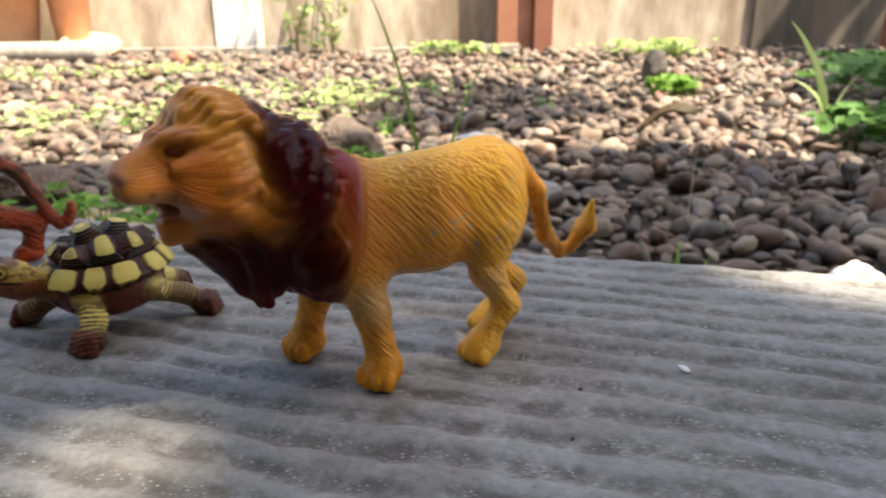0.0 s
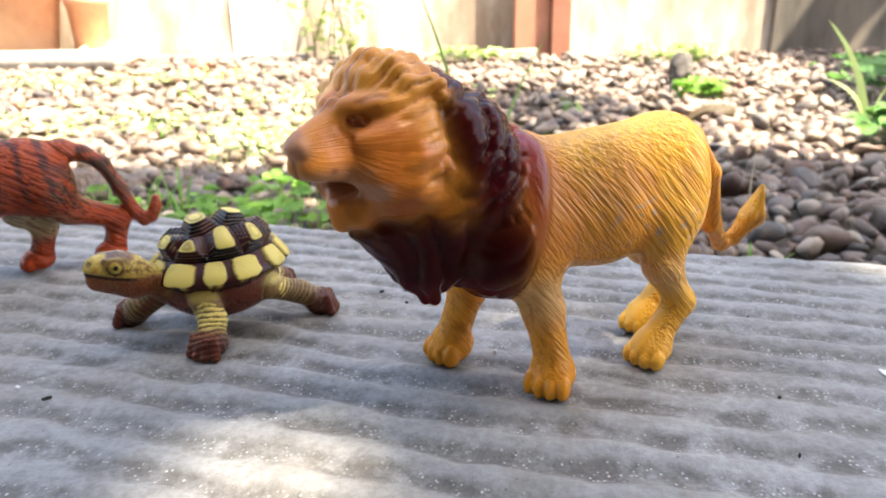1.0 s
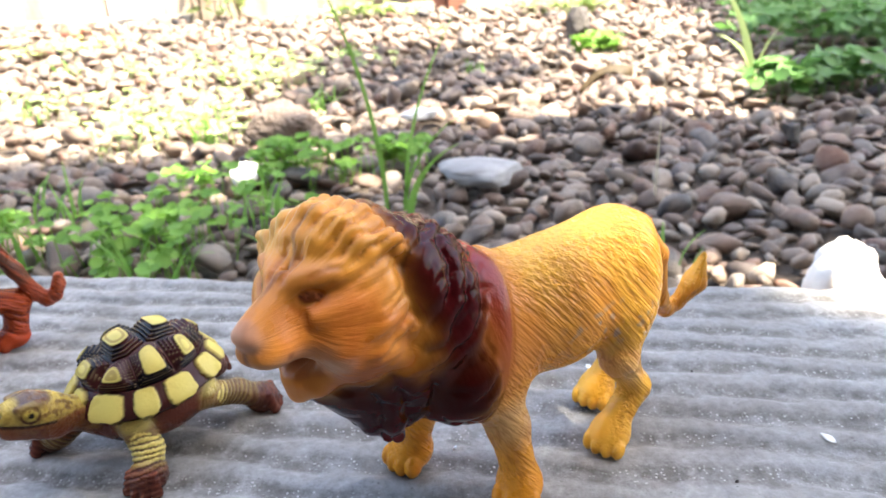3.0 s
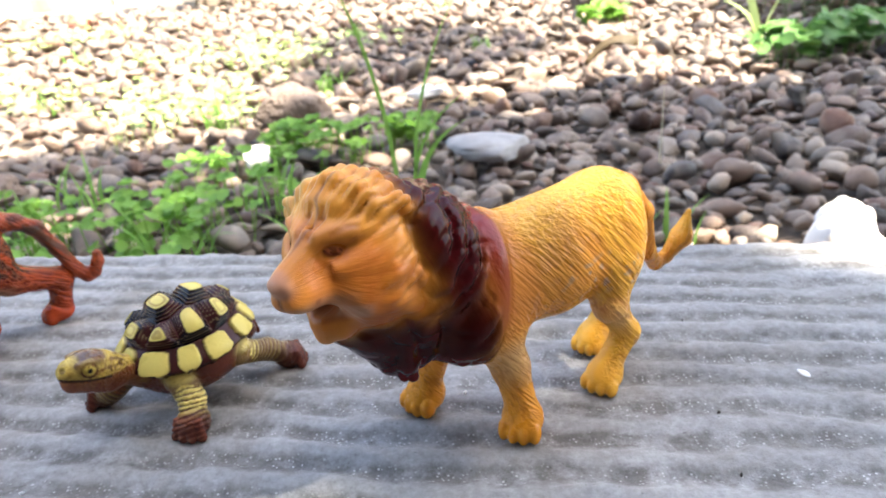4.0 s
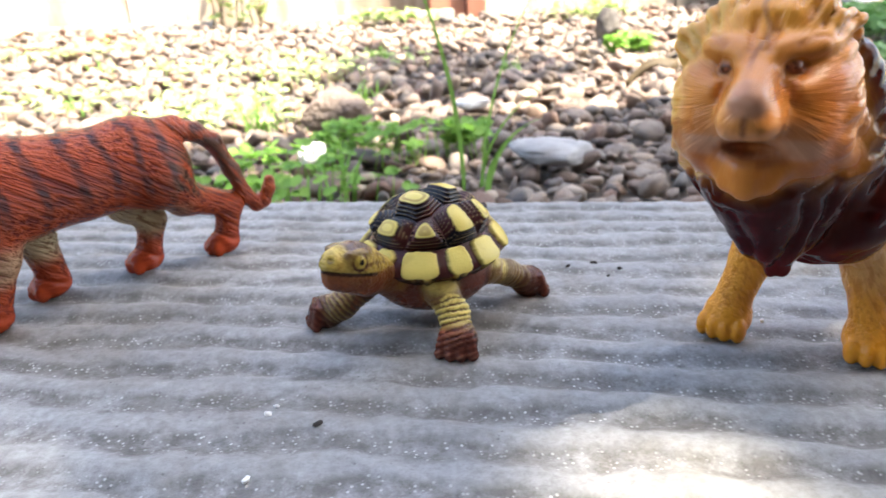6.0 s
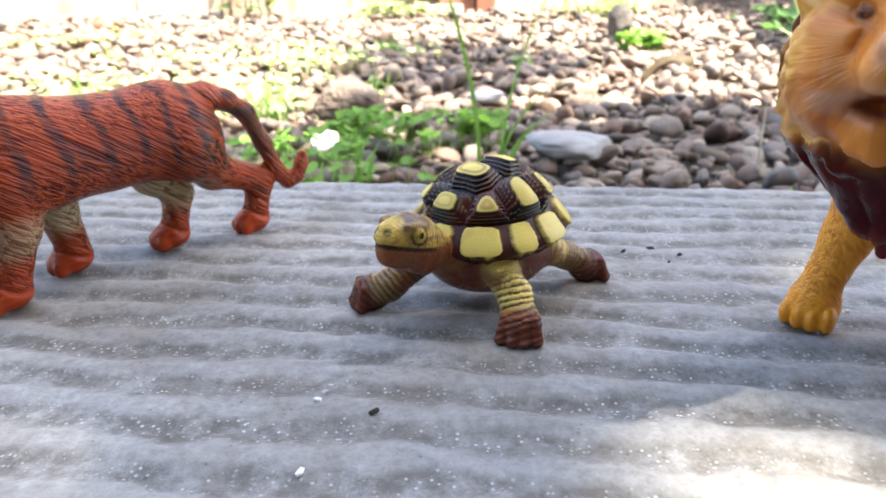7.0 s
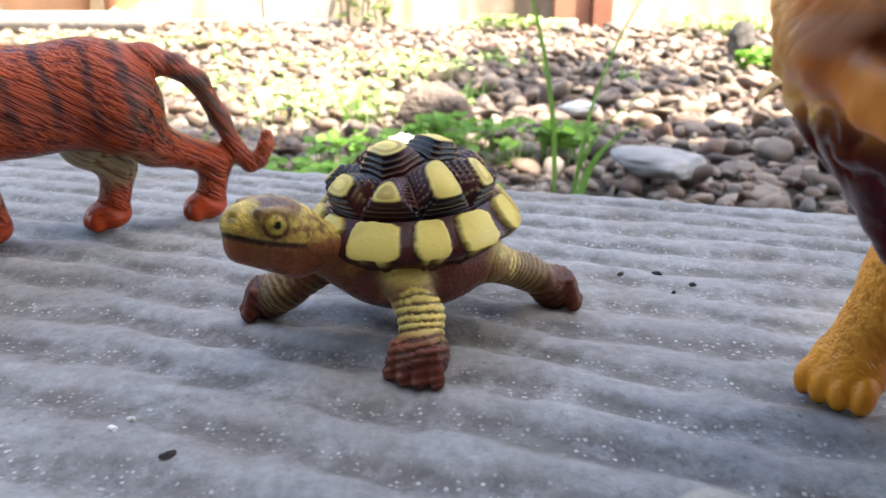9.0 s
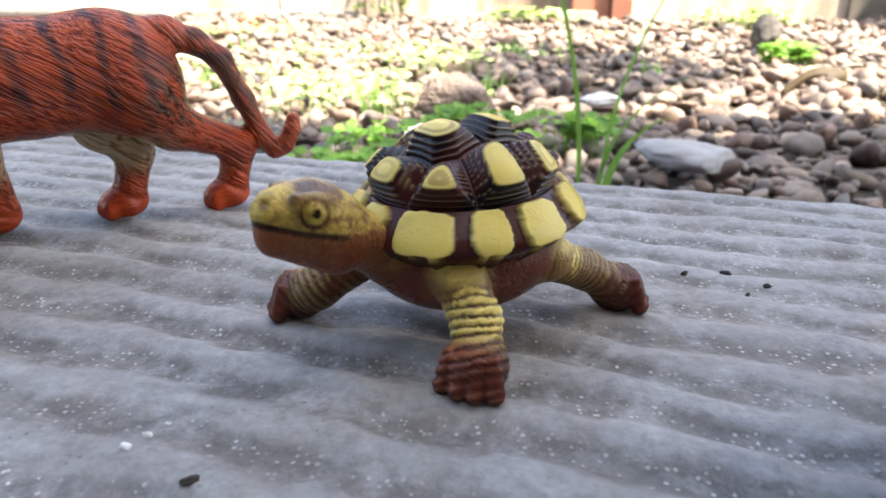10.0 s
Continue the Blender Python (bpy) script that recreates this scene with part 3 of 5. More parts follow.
    sc.ball(h(-0.0105, 0.0010, -0.0015), H, (0.0112, 0.0196, 0.0216), PLUM, cape, 0.08, 0.12, k=0.004)
    sc.limb(h(-0.0110, 0.0035, -0.0140), h(-0.0085, 0.0058, -0.0350), 0.0158, 0.0026, PLUM, cape, 0.08, 0.12, k=0.008)
    sc.limb(h(-0.0010, 0.0008, -0.0130), h(-0.0060, 0.0030, -0.0265), 0.0110, 0.0064, PLUM, cape, 0.08, 0.14, k=0.004)
    sc.ball((-0.0205, 0.2020, 0.0595), frame_of((-0.9, -0.43, -0.5)), (0.0032, 0.0075, 0.0088), HAIR, cape, 0.5, 0.3, k=0.0012)
    # skull and tawny ruff in overlapping wavy locks
    sc.ball(h(0.0000, 0, 0.0022), H, (0.0092, 0.0163, 0.0192), HAIR, comb, 0.25, 0.36, k=0.002)
    sc.ball(h(0.0030, 0, 0.0018), H, (0.0108, 0.0128, 0.0142), FACE, comb, 0.30, 0.32, k=0.004)
    for i in range(19):
        a = radians(-112 + 224 * (i + rnd.uniform(-0.3, 0.3)) / 18)
        l, u = math.sin(a), math.cos(a)
        sag = 0.0026 * abs(l)
        p1 = h(0.0035, 0.0136 * l, 0.0026 - sag + 0.0156 * u)
        p2 = h(-0.0055 - rnd.uniform(0, 0.0035), 0.0172 * l, 0.0010 - 3.0 * sag + 0.0182 * u)
        sc.limb(p1, p2, rnd.uniform(0.0017, 0.0026), 0.0010, HAIR if i % 3 else TAWNY, comb, 0.2, 0.33, k=0.0016)
    # parted crest rising over the brow and falling back
    for i, (l, far, up) in enumerate(((-0.0104, -0.009, 0.0158), (-0.0076, -0.010, 0.0180), (-0.0050, -0.011, 0.0196), (-0.0024, -0.012, 0.0205), (0.0002, -0.013, 0.0208), (0.0028, -0.012, 0.0204), (0.0054, -0.011, 0.0195), (0.0080, -0.010, 0.0180), (0.0106, -0.009, 0.0160))):
        top = up + 0.0002 + 0.0004 * math.sin(i * 2.3)
        wave_l = 0.0009 * math.sin(i * 1.7)
        q0, q1 = h(0.0104 - 0.16 * abs(l), l * 0.60, 0.0122), h(0.0068 - 0.12 * abs(l), l * 0.78 + wave_l, top - 0.0028)
        q2, q3, q4 = h(0.0020, l * 0.95 - wave_l, top), h(-0.0042, l * 1.12 + wave_l, top - 0.0002), h(far, l * 1.22, up - 0.0034 - 0.20 * abs(l))
        tint = HAIR if i % 2 else ORANGE
        sc.limb(q0, q1, 0.0006, 0.0013, tint, comb, 0.4, 0.30, k=0.0024)
        sc.limb(q1, q2, 0.0013, 0.0019, tint, comb, 0.4, 0.30, k=0.0022)
        sc.limb(q2, q3, 0.0019, 0.0016, tint, comb, 0.4, 0.30, k=0.0020)
        sc.limb(q3, q4, 0.0016, 0.0006, TAWNY, comb, 0.3, 0.30, k=0.0026)
    # long broad muzzle, heavy brow, cheeks and round far ear
    sc.limb(h(0.0080, 0, 0.0110), h(0.0220, 0, 0.0064), 0.0040, 0.0030, FACE, comb, 0.15, 0.30, k=0.004)
    sc.limb(h(0.0060, 0, 0.0014), h(0.0186, 0, 0.0026), 0.0084, 0.0040, FACE, comb, 0.22, 0.30, k=0.004)
    for sgn in (1, -1):
        sc.ball(h(0.0182, 0.0019 * sgn, 0.0014), H, (0.0062, 0.0032, 0.0033), FACE, comb, 0.12, 0.32, k=0.0030)
        sc.limb(h(0.0128, 0.0024 * sgn, 0.0124), h(0.0086, 0.0086 * sgn, 0.0132), 0.0017, 0.0014, FACE, comb, 0.10, 0.42, k=0.0034)
        sc.limb(h(0.0128, 0.0070 * sgn, 0.0062), h(0.0070, 0.0108 * sgn, 0.0070), 0.0013, 0.0020, FACE, comb, 0.2, 0.40, k=0.0030)
        sc.ball(h(0.0046, 0.0088 * sgn, -0.0010), H, (0.0080, 0.0046, 0.0088), FACE, comb, 0.35, 0.32, k=0.005)
        ear = frame_of(H[0] * 0.75 + H[1] * 0.6 * sgn)
        if sgn < 0:
            sc.ball(h(0.0030, -0.0140, 0.0130), ear, (0.0018, 0.0034, 0.0036), HAIR, comb, 0.1, 0.36, k=0.0016)
            sc.ball(h(0.0050, -0.0150, 0.0132), ear, (0.0016, 0.0024, 0.0026), FACE, comb, 0.1, 0.4, k=0.0008, carve=True)
    # wrinkles pressed into the face: frown, nose sides and brow
    grooves = []
    for line in (((0.0014, 0.0130), (0.0020, 0.0158), (0.0016, 0.0180)), ((0.0040, 0.0086), (0.0056, 0.0066), (0.0062, 0.0042)), ((0.0060, 0.0136), (0.0082, 0.0150), (0.0100, 0.0148))):
        for sgn in (1, -1):
            pts = [sc.skin_at(h(0.030, l * sgn, u), -H[0], 0.03) for l, u in line]
            for p0, p1 in zip(pts, pts[1:]):
                grooves.append((p0, p1))
    for p0, p1 in grooves:
        sc.limb(p0, p1, 0.0003, 0.0003, FACE, comb, 0, 0.4, k=0.0010, carve=True)
    eyes = []
    for sgn in (1, -1):
        socket = frame_of(H[0] * 0.66 + H[1] * 0.75 * sgn)
        seat = sc.skin_at(h(0.0218, 0.0165 * sgn, 0.0098), -socket[0])
        eyes.append((seat, socket))
        sc.ball(seat + socket[0] * 0.0005, socket, (0.0009, 0.0020, 0.0012), TAWNY, comb, 0.05, 0.3, k=0.0010, carve=True)
        sc.ball(seat - socket[0] * 0.0004, socket, (0.0015, 0.0021, 0.0016), (0.030, 0.007, 0.006), comb, 0.0, 0.06, k=0.0002)
        sc.limb(seat + socket[1] * 0.0026 + socket[2] * 0.0008 - socket[0] * 0.0008, seat - socket[1] * 0.0004 + socket[2] * 0.0024 - socket[0] * 0.0004, 0.0006, 0.0006, FACE, comb, 0.05, 0.3, k=0.0006)
        sc.limb(seat - socket[1] * 0.0004 + socket[2] * 0.0024 - socket[0] * 0.0004, seat - socket[1] * 0.0028 + socket[2] * 0.0010 - socket[0] * 0.0008, 0.0006, 0.0006, FACE, comb, 0.05, 0.3, k=0.0006)
        sc.limb(seat + socket[1] * 0.0026 - socket[2] * 0.0010 - socket[0] * 0.0008, seat - socket[1] * 0.0028 - socket[2] * 0.0020 - socket[0] * 0.0006, 0.0006, 0.0006, FACE, comb, 0.05, 0.3, k=0.0008)
    NOSE = (0.62, 0.33, 0.22)
    sc.ball(h(0.0242, 0, 0.0058), frame_of(H[0] - H[2] * 0.25), (0.0016, 0.0029, 0.0018), NOSE, comb, 0.0, 0.35, k=0.0014)
    for sgn in (1, -1):
        sc.ball(h(0.0266, 0.0016 * sgn, 0.0046), H, (0.0010, 0.0008, 0.0006), TAWNY, comb, 0.0, 0.4, k=0.0005, carve=True)
        sc.ball(h(0.0195, 0.0066 * sgn, 0.0008), H, (0.0009, 0.0005, 0.0005), TAWNY, comb, 0.0, 0.4, k=0.0005, carve=True)
    sc.limb(h(0.0128, 0.0002, 0.0125), h(0.0080, -0.0004, 0.0225), 0.0006, 0.0009, TAWNY, comb, 0, 0.3, k=0.0009, carve=True)
    # open mouth, lower jaw and bearded chin
    sc.limb(h(0.0040, 0, -0.0066), h(0.0124, 0, -0.0086), 0.0072, 0.0038, FACE, comb, 0.2, 0.40, k=0.004)
    for l in (-0.0030, 0.0, 0.0030):
        sc.limb(h(0.0108 - abs(l) * 0.4, l * 1.2, -0.0086), h(0.0130 - abs(l) * 0.6, l, -0.0118 + abs(l) * 0.3), 0.0036, 0.0026, HAIR, comb, 0.15, 0.38, k=0.0014)
    sc.ball(h(0.0180, 0, -0.0040), frame_of(H[0] + H[2] * 0.12), (0.0094, 0.0060, 0.0020), TAWNY, comb, 0, 0.3, k=0.0014, carve=True)
    verts, quads = sc.surface()
    paint, flow, fur, gloss = sc.finish(verts)
    for seat, socket in eyes:
        e = (verts - seat) @ socket.T
        oval = np.hypot(e[:, 1] / 0.0021, (e[:, 2] + 0.10 * e[:, 1]) / 0.00105) + 9 * (np.abs(e[:, 0]) > 0.0025)
        paint = blend(paint, (0.30, 0.065, 0.02), step(1.35, 1.05, oval) * 0.5)
        paint = blend(paint, (0.028, 0.008, 0.006), step(1.08, 0.9, oval))
        paint = blend(paint, (0.24, 0.070, 0.035), step(0.8, 0.65, oval))
        pupil = np.hypot(e[:, 1] / 0.0008, e[:, 2] / 0.0009) + 9 * (np.abs(e[:, 0]) > 0.0025)
        paint = blend(paint, (0.008, 0.004, 0.004), step(1.1, 0.85, pupil))
        fur, gloss = fur * step(0.9, 1.6, oval), gloss * 1.0
        gloss = gloss + (0.25 - gloss) * step(1.1, 0.9, oval)
    # brown wash in the wrinkles, their shade deepened in the paint
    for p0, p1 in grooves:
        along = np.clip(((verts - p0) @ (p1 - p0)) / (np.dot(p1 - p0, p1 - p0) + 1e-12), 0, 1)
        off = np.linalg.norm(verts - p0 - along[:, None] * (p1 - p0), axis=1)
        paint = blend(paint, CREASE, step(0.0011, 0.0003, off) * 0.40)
    back = B[0] * -0.66 + np.array((0, 0, -0.75))
    across_fur = np.abs(sc.normals(verts) @ (back / np.linalg.norm(back)))
    fur = fur * np.where(verts[:, 0] > -0.02, step(1.0, 0.6, across_fur), 1.0)
    under_chin = (verts - O) @ H.T
    fur = fur * (1 - step(0.0016, 0.0006, np.abs(under_chin[:, 1])) * step(0.0, -0.002, under_chin[:, 2]) * (under_chin[:, 0] > -0.004))
    # moulded locks: rounded ridges with sharp creases, swept back over the ruff and down the beard
    q = (verts - O) @ H.T
    around = np.arctan2(q[:, 1], q[:, 2] - 0.001)
    run = np.hypot(q[:, 1], q[:, 2]) - q[:, 0]
    wav = vnoise(verts, 130.0, 1.0)
    plum = step(0.22, 0.17, gloss) * step(-0.038, -0.034, q[:, 0])
    orange = (1 - step(0.30, 0.20, gloss)) * step(0.0095, 0.0030, q[:, 0]) * step(-0.020, -0.012, q[:, 0]) * step(-0.010, -0.004, q[:, 2])
    crest = orange * step(0.006, 0.016, q[:, 2])
    fold_a = np.abs(np.sin(around * 7.0 + 2.6 * wav + run * 210.0)) ** 0.55
    fold_b = np.abs(np.sin(around * 12.0 - 2.4 * wav + run * 90.0 + 2.0)) ** 0.6
    fold_d = np.abs(np.sin(around * 22.0 + 1.5 * wav + run * 60.0)) ** 0.6
    down = np.arctan2(q[:, 1] - 0.003, q[:, 0] + 0.014)
    fold_c = np.abs(np.sin(down * 6.0 + 1.6 * wav + q[:, 2] * 60.0)) ** 0.6
    beard = step(-0.010, -0.018, q[:, 2]) * step(-0.020, -0.012, q[:, 0])
    lump = 0.6 + 0.4 * vnoise(verts, 330.0, 5.0)
    cape_relief = (fold_a * 0.65 + fold_b * 0.35 * lump) * (1 - beard) + beard * (0.7 * fold_c + 0.3 * fold_b * lump)
    relief = plum * 0.0018 * (cape_relief - 0.6) + orange * (1 - crest) * 0.0012 * (0.5 * fold_a + 0.5 * fold_b - 0.6) + crest * 0.0013 * (fold_d - 0.6)
    verts = verts + sc.normals(verts) * relief[:, None]
    # brown wash between the locks, with crease shade put into the colour
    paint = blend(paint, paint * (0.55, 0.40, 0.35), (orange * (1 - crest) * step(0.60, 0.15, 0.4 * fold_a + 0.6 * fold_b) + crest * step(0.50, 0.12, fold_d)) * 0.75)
    # pale belly and inner legs, dusty mouth and nose bridge, scuffed flank
    z, low = verts[:, 2], step(0.0375, 0.029, verts[:, 2]) * step(-0.034, -0.022, verts[:, 0]) * step(0.026, 0.016, verts[:, 0]) * step(0.016, 0.026, verts[:, 2])
    paint = blend(paint, PALE, low * 0.75)
    q = (verts - O) @ H.T
    lips = step(0.0026, 0.0012, np.abs(q[:, 2] + 0.0038 + 0.10 * np.maximum(0, 0.019 - q[:, 0]))) * step(0.0085, 0.0110, q[:, 0])
    paint = blend(paint, (0.62, 0.47, 0.36), lips * 0.75)
    dusty = step(0.0100, 0.0150, q[:, 0]) * step(0.0030, -0.0010, q[:, 2]) * step(-0.0070, -0.0050, q[:, 2])
    paint = blend(paint, (0.46, 0.32, 0.23), dusty * (0.35 + 0.2 * vnoise(verts, 420.0, 6.0)))
    paint = blend(paint, (0.50, 0.25, 0.16), step(0.0222, 0.0238, q[:, 0]) * step(0.0034, 0.0022, np.abs(q[:, 1])) * step(0.0026, 0.0040, q[:, 2]) * 0.55)
    cleft = step(0.0236, 0.0246, q[:, 0]) * step(0.0007, 0.0002, np.abs(q[:, 1])) * step(0.0040, 0.0030, q[:, 2])
    paint = blend(paint, (0.16, 0.045, 0.02), cleft * 0.7)
    seam = step(0.0009, 0.0002, np.abs(q[:, 1] + 0.0008 * np.sin(q[:, 2] * 700))) * step(0.0095, 0.0120, q[:, 2]) * step(0.0, 0.003, q[:, 0])
    paint = blend(paint, (0.14, 0.035, 0.012), seam * 0.6)
    face = step(0.000, 0.006, q[:, 0]) * step(0.013, 0.009, q[:, 2]) * (gloss > 0.22) * step(0.0216, 0.0190, q[:, 0])
    paint = blend(paint, (0.44, 0.105, 0.015), face * (0.25 + 0.20 * vnoise(verts, 240.0, 2.0)))
    gold = step(-0.003, -0.009, q[:, 1]) * (gloss > 0.22) * step(-0.022, -0.012, q[:, 0]) * step(0.012, 0.004, q[:, 0])
    paint = blend(paint, (0.66, 0.37, 0.08), gold * np.clip(0.75 + 0.35 * np.sin(around * 40.0 + 3.0 * wav), 0, 1))
    spot = step(0.0014, 0.0005, np.hypot(np.hypot(q[:, 0] - 0.0190, q[:, 2] - 0.0006), np.abs(q[:, 1]) - 0.0058))
    paint = blend(paint, (0.20, 0.05, 0.015), spot * 0.8)
    inner = step(-0.0036, -0.0052, q[:, 2]) * step(-0.0082, -0.0066, q[:, 2]) * step(0.0085, 0.0110, q[:, 0]) * step(0.0075, 0.0060, np.abs(q[:, 1]))
    paint = blend(paint, (0.26, 0.07, 0.02), inner * 0.6)
    lower_face = step(0.004, -0.006, q[:, 2]) * step(-0.006, 0.004, q[:, 0]) * step(0.018, 0.010, q[:, 0])
    paint = blend(paint, (0.42, 0.12, 0.025), lower_face * 0.4 * (gloss > 0.25))
    scuff = step(0.35, 0.6, vnoise(verts, 700.0)) * step(0.035, 0.041, z) * step(0.053, 0.047, z) * step(-0.008, 0.004, verts[:, 0]) * step(0.030, 0.022, verts[:, 0]) * (((verts - mid) @ B[1]) > 0.004)
    paint = blend(paint, (0.42, 0.33, 0.24), scuff * 0.7)
    rim_tint = step(-0.020, -0.029, q[:, 0]) * (gloss < 0.24)
    paint = blend(paint, MAROON, rim_tint * 0.7)
    tip_tint = step(-0.028, -0.034, q[:, 2]) * (gloss < 0.24)
    paint = blend(paint, (0.11, 0.010, 0.010), tip_tint * 0.8)
    sole = step(0.0016, 0.0004, z)
    paint = blend(paint, (0.05, 0.03, 0.02), sole)
    streak = step(0.35, 0.8, vnoise(flow, 900.0, 2.0)) * step(0.05, 0.0, gloss - 0.16)
    paint = blend(paint, (0.085, 0.006, 0.008), streak * 0.5)
    cheek = step(0.010, 0.004, np.abs(q[:, 0] - 0.004)) * step(0.5, -0.5, vnoise(verts, 260.0)) * (gloss > 0.25) * step(0.014, 0.004, q[:, 2]) * (q[:, 0] > -0.008)
    paint = blend(paint, (0.36, 0.075, 0.012), cheek * 0.55)
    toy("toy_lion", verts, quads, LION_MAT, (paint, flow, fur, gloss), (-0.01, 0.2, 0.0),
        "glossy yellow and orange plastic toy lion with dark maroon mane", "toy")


build_lion()

RUST, PINKISH, CREAM, STRIPE = (0.32, 0.045, 0.010), (0.47, 0.092, 0.028), (0.46, 0.38, 0.22), (0.02, 0.010, 0.009)


def build_tiger():
    F = frame_of((-0.77, -0.64, 0))
    base = np.array((-0.2050, 0.2865, 0.0))

    def p(f, l, u):
        return base + f * F[0] + l * F[1] + u * F[2]

    sc = Sculpt((-0.305, 0.190, -0.004), (-0.160, 0.325, 0.075), 0.00064)
    slant = strands(-F[0] * 0.80 + F[2] * -0.55)
    pads = strands(F[0])
    sc.ball(p(0.0050, 0.0005, 0.0395), F, (0.0135, 0.0112, 0.0142), RUST, slant, k=0.006)
    sc.ball(p(0.024, 0.0005, 0.0378), F, (0.0220, 0.0122, 0.0142), RUST, slant, k=0.008)
    sc.ball(p(0.046, 0.0005, 0.0375), F, (0.0180, 0.0130, 0.0165), RUST, slant, k=0.008)
    sc.limb(p(0.056, 0, 0.044), p(0.074, 0.001, 0.049), 0.0115, 0.0100, RUST, slant, k=0.005)
    sc.ball(p(0.079, 0.001, 0.050), F, (0.0115, 0.0110, 0.0115), RUST, slant, k=0.004)
    sc.limb(p(0.086, 0.001, 0.047), p(0.093, 0.001, 0.045), 0.0065, 0.0052, PINKISH, slant, 0.5, k=0.003)
    for sgn in (1, -1):
        sc.ball(p(0.074, 0.001 + 0.0085 * sgn, 0.0605), F, (0.0020, 0.0036, 0.0038), RUST, pads, 0.4, k=0.001)
    legs = ((1, 0.0000, (-0.0225, 0.0005, 0.0), False), (-1, 0.0050, (0.0036, -0.0060, 0.0), False),
            (1, 0.050, (0.0545, 0.0070, 0.0), True), (-1, 0.044, (0.0335, -0.0080, 0.0), True))
    for sgn, at, foot, fore in legs:
        f = p(*foot)
        top = p(at, 0.0058 * sgn, 0.034)
        tint = RUST if sgn > 0 else (0.44, 0.27, 0.13)
        if fore:
            elbow = 0.5 * (top + f) + F[2] * 0.004 - F[0] * 0.002
            sc.ball(top, frame_of(F[0] + (0, 0, -0.8)), (0.0120, 0.0058, 0.0085), RUST, slant, k=0.004)
            sc.limb(top, elbow, 0.0080, 0.0058, tint, slant, k=0.004)
            sc.limb(elbow, f + F[2] * 0.0060, 0.0056, 0.0045, RUST, slant, k=0.003)
        else:
            heel = f - F[0] * 0.0030 + F[2] * 0.0170
            knee = 0.5 * top + 0.5 * heel + F[0] * 0.0052 - F[2] * 0.0012
            sc.ball(top + F[2] * 0.001, frame_of(F[0] + (0, 0, 0.6)), (0.0105, 0.0064, 0.0125), RUST, slant, k=0.004)
            sc.limb(top, knee, 0.0085, 0.0062, tint, slant, k=0.004)
            sc.limb(knee, heel, 0.0060, 0.0045, tint, slant, k=0.003)
            sc.limb(heel, f + F[2] * 0.0050, 0.0044, 0.0042, RUST, slant, k=0.003)
        sc.ball(f + F[0] * 0.0018 + F[2] * 0.0038, F, (0.0062, 0.0048, 0.0040), RUST, pads, 0.3, k=0.002)
        for i in range(3):
            sc.ball(f + F[0] * (0.0062 - 0.0008 * abs(i - 1)) + F[1] * (i - 1) * 0.0030 + F[2] * 0.0026, F, (0.0024, 0.0017, 0.0026), RUST, pads, 0.2, k=0.0006)
    tail = [tuple(p(0.002, 0.0005, 0.0470)), tuple(p(-0.0090, 0.0010, 0.0478)), tuple(p(-0.0160, 0.0020, 0.0455)), (-0.1866, 0.2990, 0.0410), (-0.1824, 0.3022, 0.0300),
            (-0.1790, 0.3048, 0.0190), (-0.1760, 0.3063, 0.0150), (-0.1731, 0.3070, 0.0162), (-0.1709, 0.3072, 0.0205), (-0.1704, 0.3072, 0.0240)]
    tail_hair = strands((0.5, 0.4, -0.8))
    for i in range(len(tail) - 1):
        r0, r1 = 0.0034 - 0.0013 * i / 8, 0.0034 - 0.0013 * (i + 1) / 8
        sc.limb(tail[i], tail[i + 1], r0, r1, RUST if i < 8 else PINKISH, tail_hair, 0.7, 0.4, k=0.0045 if i < 2 else 0.002)
    verts, quads = sc.surface()
    paint, flow, fur, gloss = sc.finish(verts)
    gloss = gloss * 0.8
    q = (verts - base) @ F.T
    belly = step(0.0265, 0.020, q[:, 2]) * step(0.011, 0.016, q[:, 2]) * step(-0.012, 0.002, q[:, 0])
    inner = (q[:, 0] > -0.013) * step(0.0005, -0.003, np.abs(q[:, 1]) - 0.0055) * step(0.010, 0.017, q[:, 2]) * step(0.030, 0.025, q[:, 2])
    paint = blend(paint, CREAM, np.maximum(belly * 0.55, inner * 0.8))
    ridge = step(0.042, 0.052, q[:, 2])
    paint = blend(paint, PINKISH, ridge * 0.75)
    wob = 0.0016 * vnoise(verts, 160.0) + 0.10 * (q[:, 2] - 0.045)
    body = step(0.0245, 0.036, q[:, 2])
    for c0, wd, reach in ((-0.001, 0.0013, 0.9), (0.0080, 0.0012, 0.9), (0.0170, 0.0013, 0.9), (0.0270, 0.0014, 0.9), (0.0375, 0.0015, 1.0), (0.048, 0.0015, 0.9)):
        s = step(wd * 1.6, wd * 0.5, np.abs(q[:, 0] - c0 - wob)) * body * reach * (0.55 + 0.45 * step(-0.4, 0.2, vnoise(flow, 800.0)))
        paint = blend(paint, STRIPE, s * 0.88)
    tl = step(0.022, 0.028, -q[:, 0] + 0.6 * (0.05 - q[:, 2]) + 0.02) * (q[:, 0] < -0.0135) * (q[:, 2] > 0.026)
    for z0 in (0.0415, 0.0475):
        paint = blend(paint, STRIPE, tl * step(0.0020, 0.0008, np.abs(q[:, 2] - z0)) * 0.7)
    speck = step(0.35, 0.7, vnoise(flow, 1500.0, 4.0)) * step(0.005, -0.004, q[:, 0]) * step(0.024, 0.030, q[:, 2])
    paint = blend(paint, (0.05, 0.025, 0.016), speck * 0.75)
    paint = blend(paint, (0.40, 0.050, 0.016), step(0.012, 0.006, q[:, 2]) * 0.7)
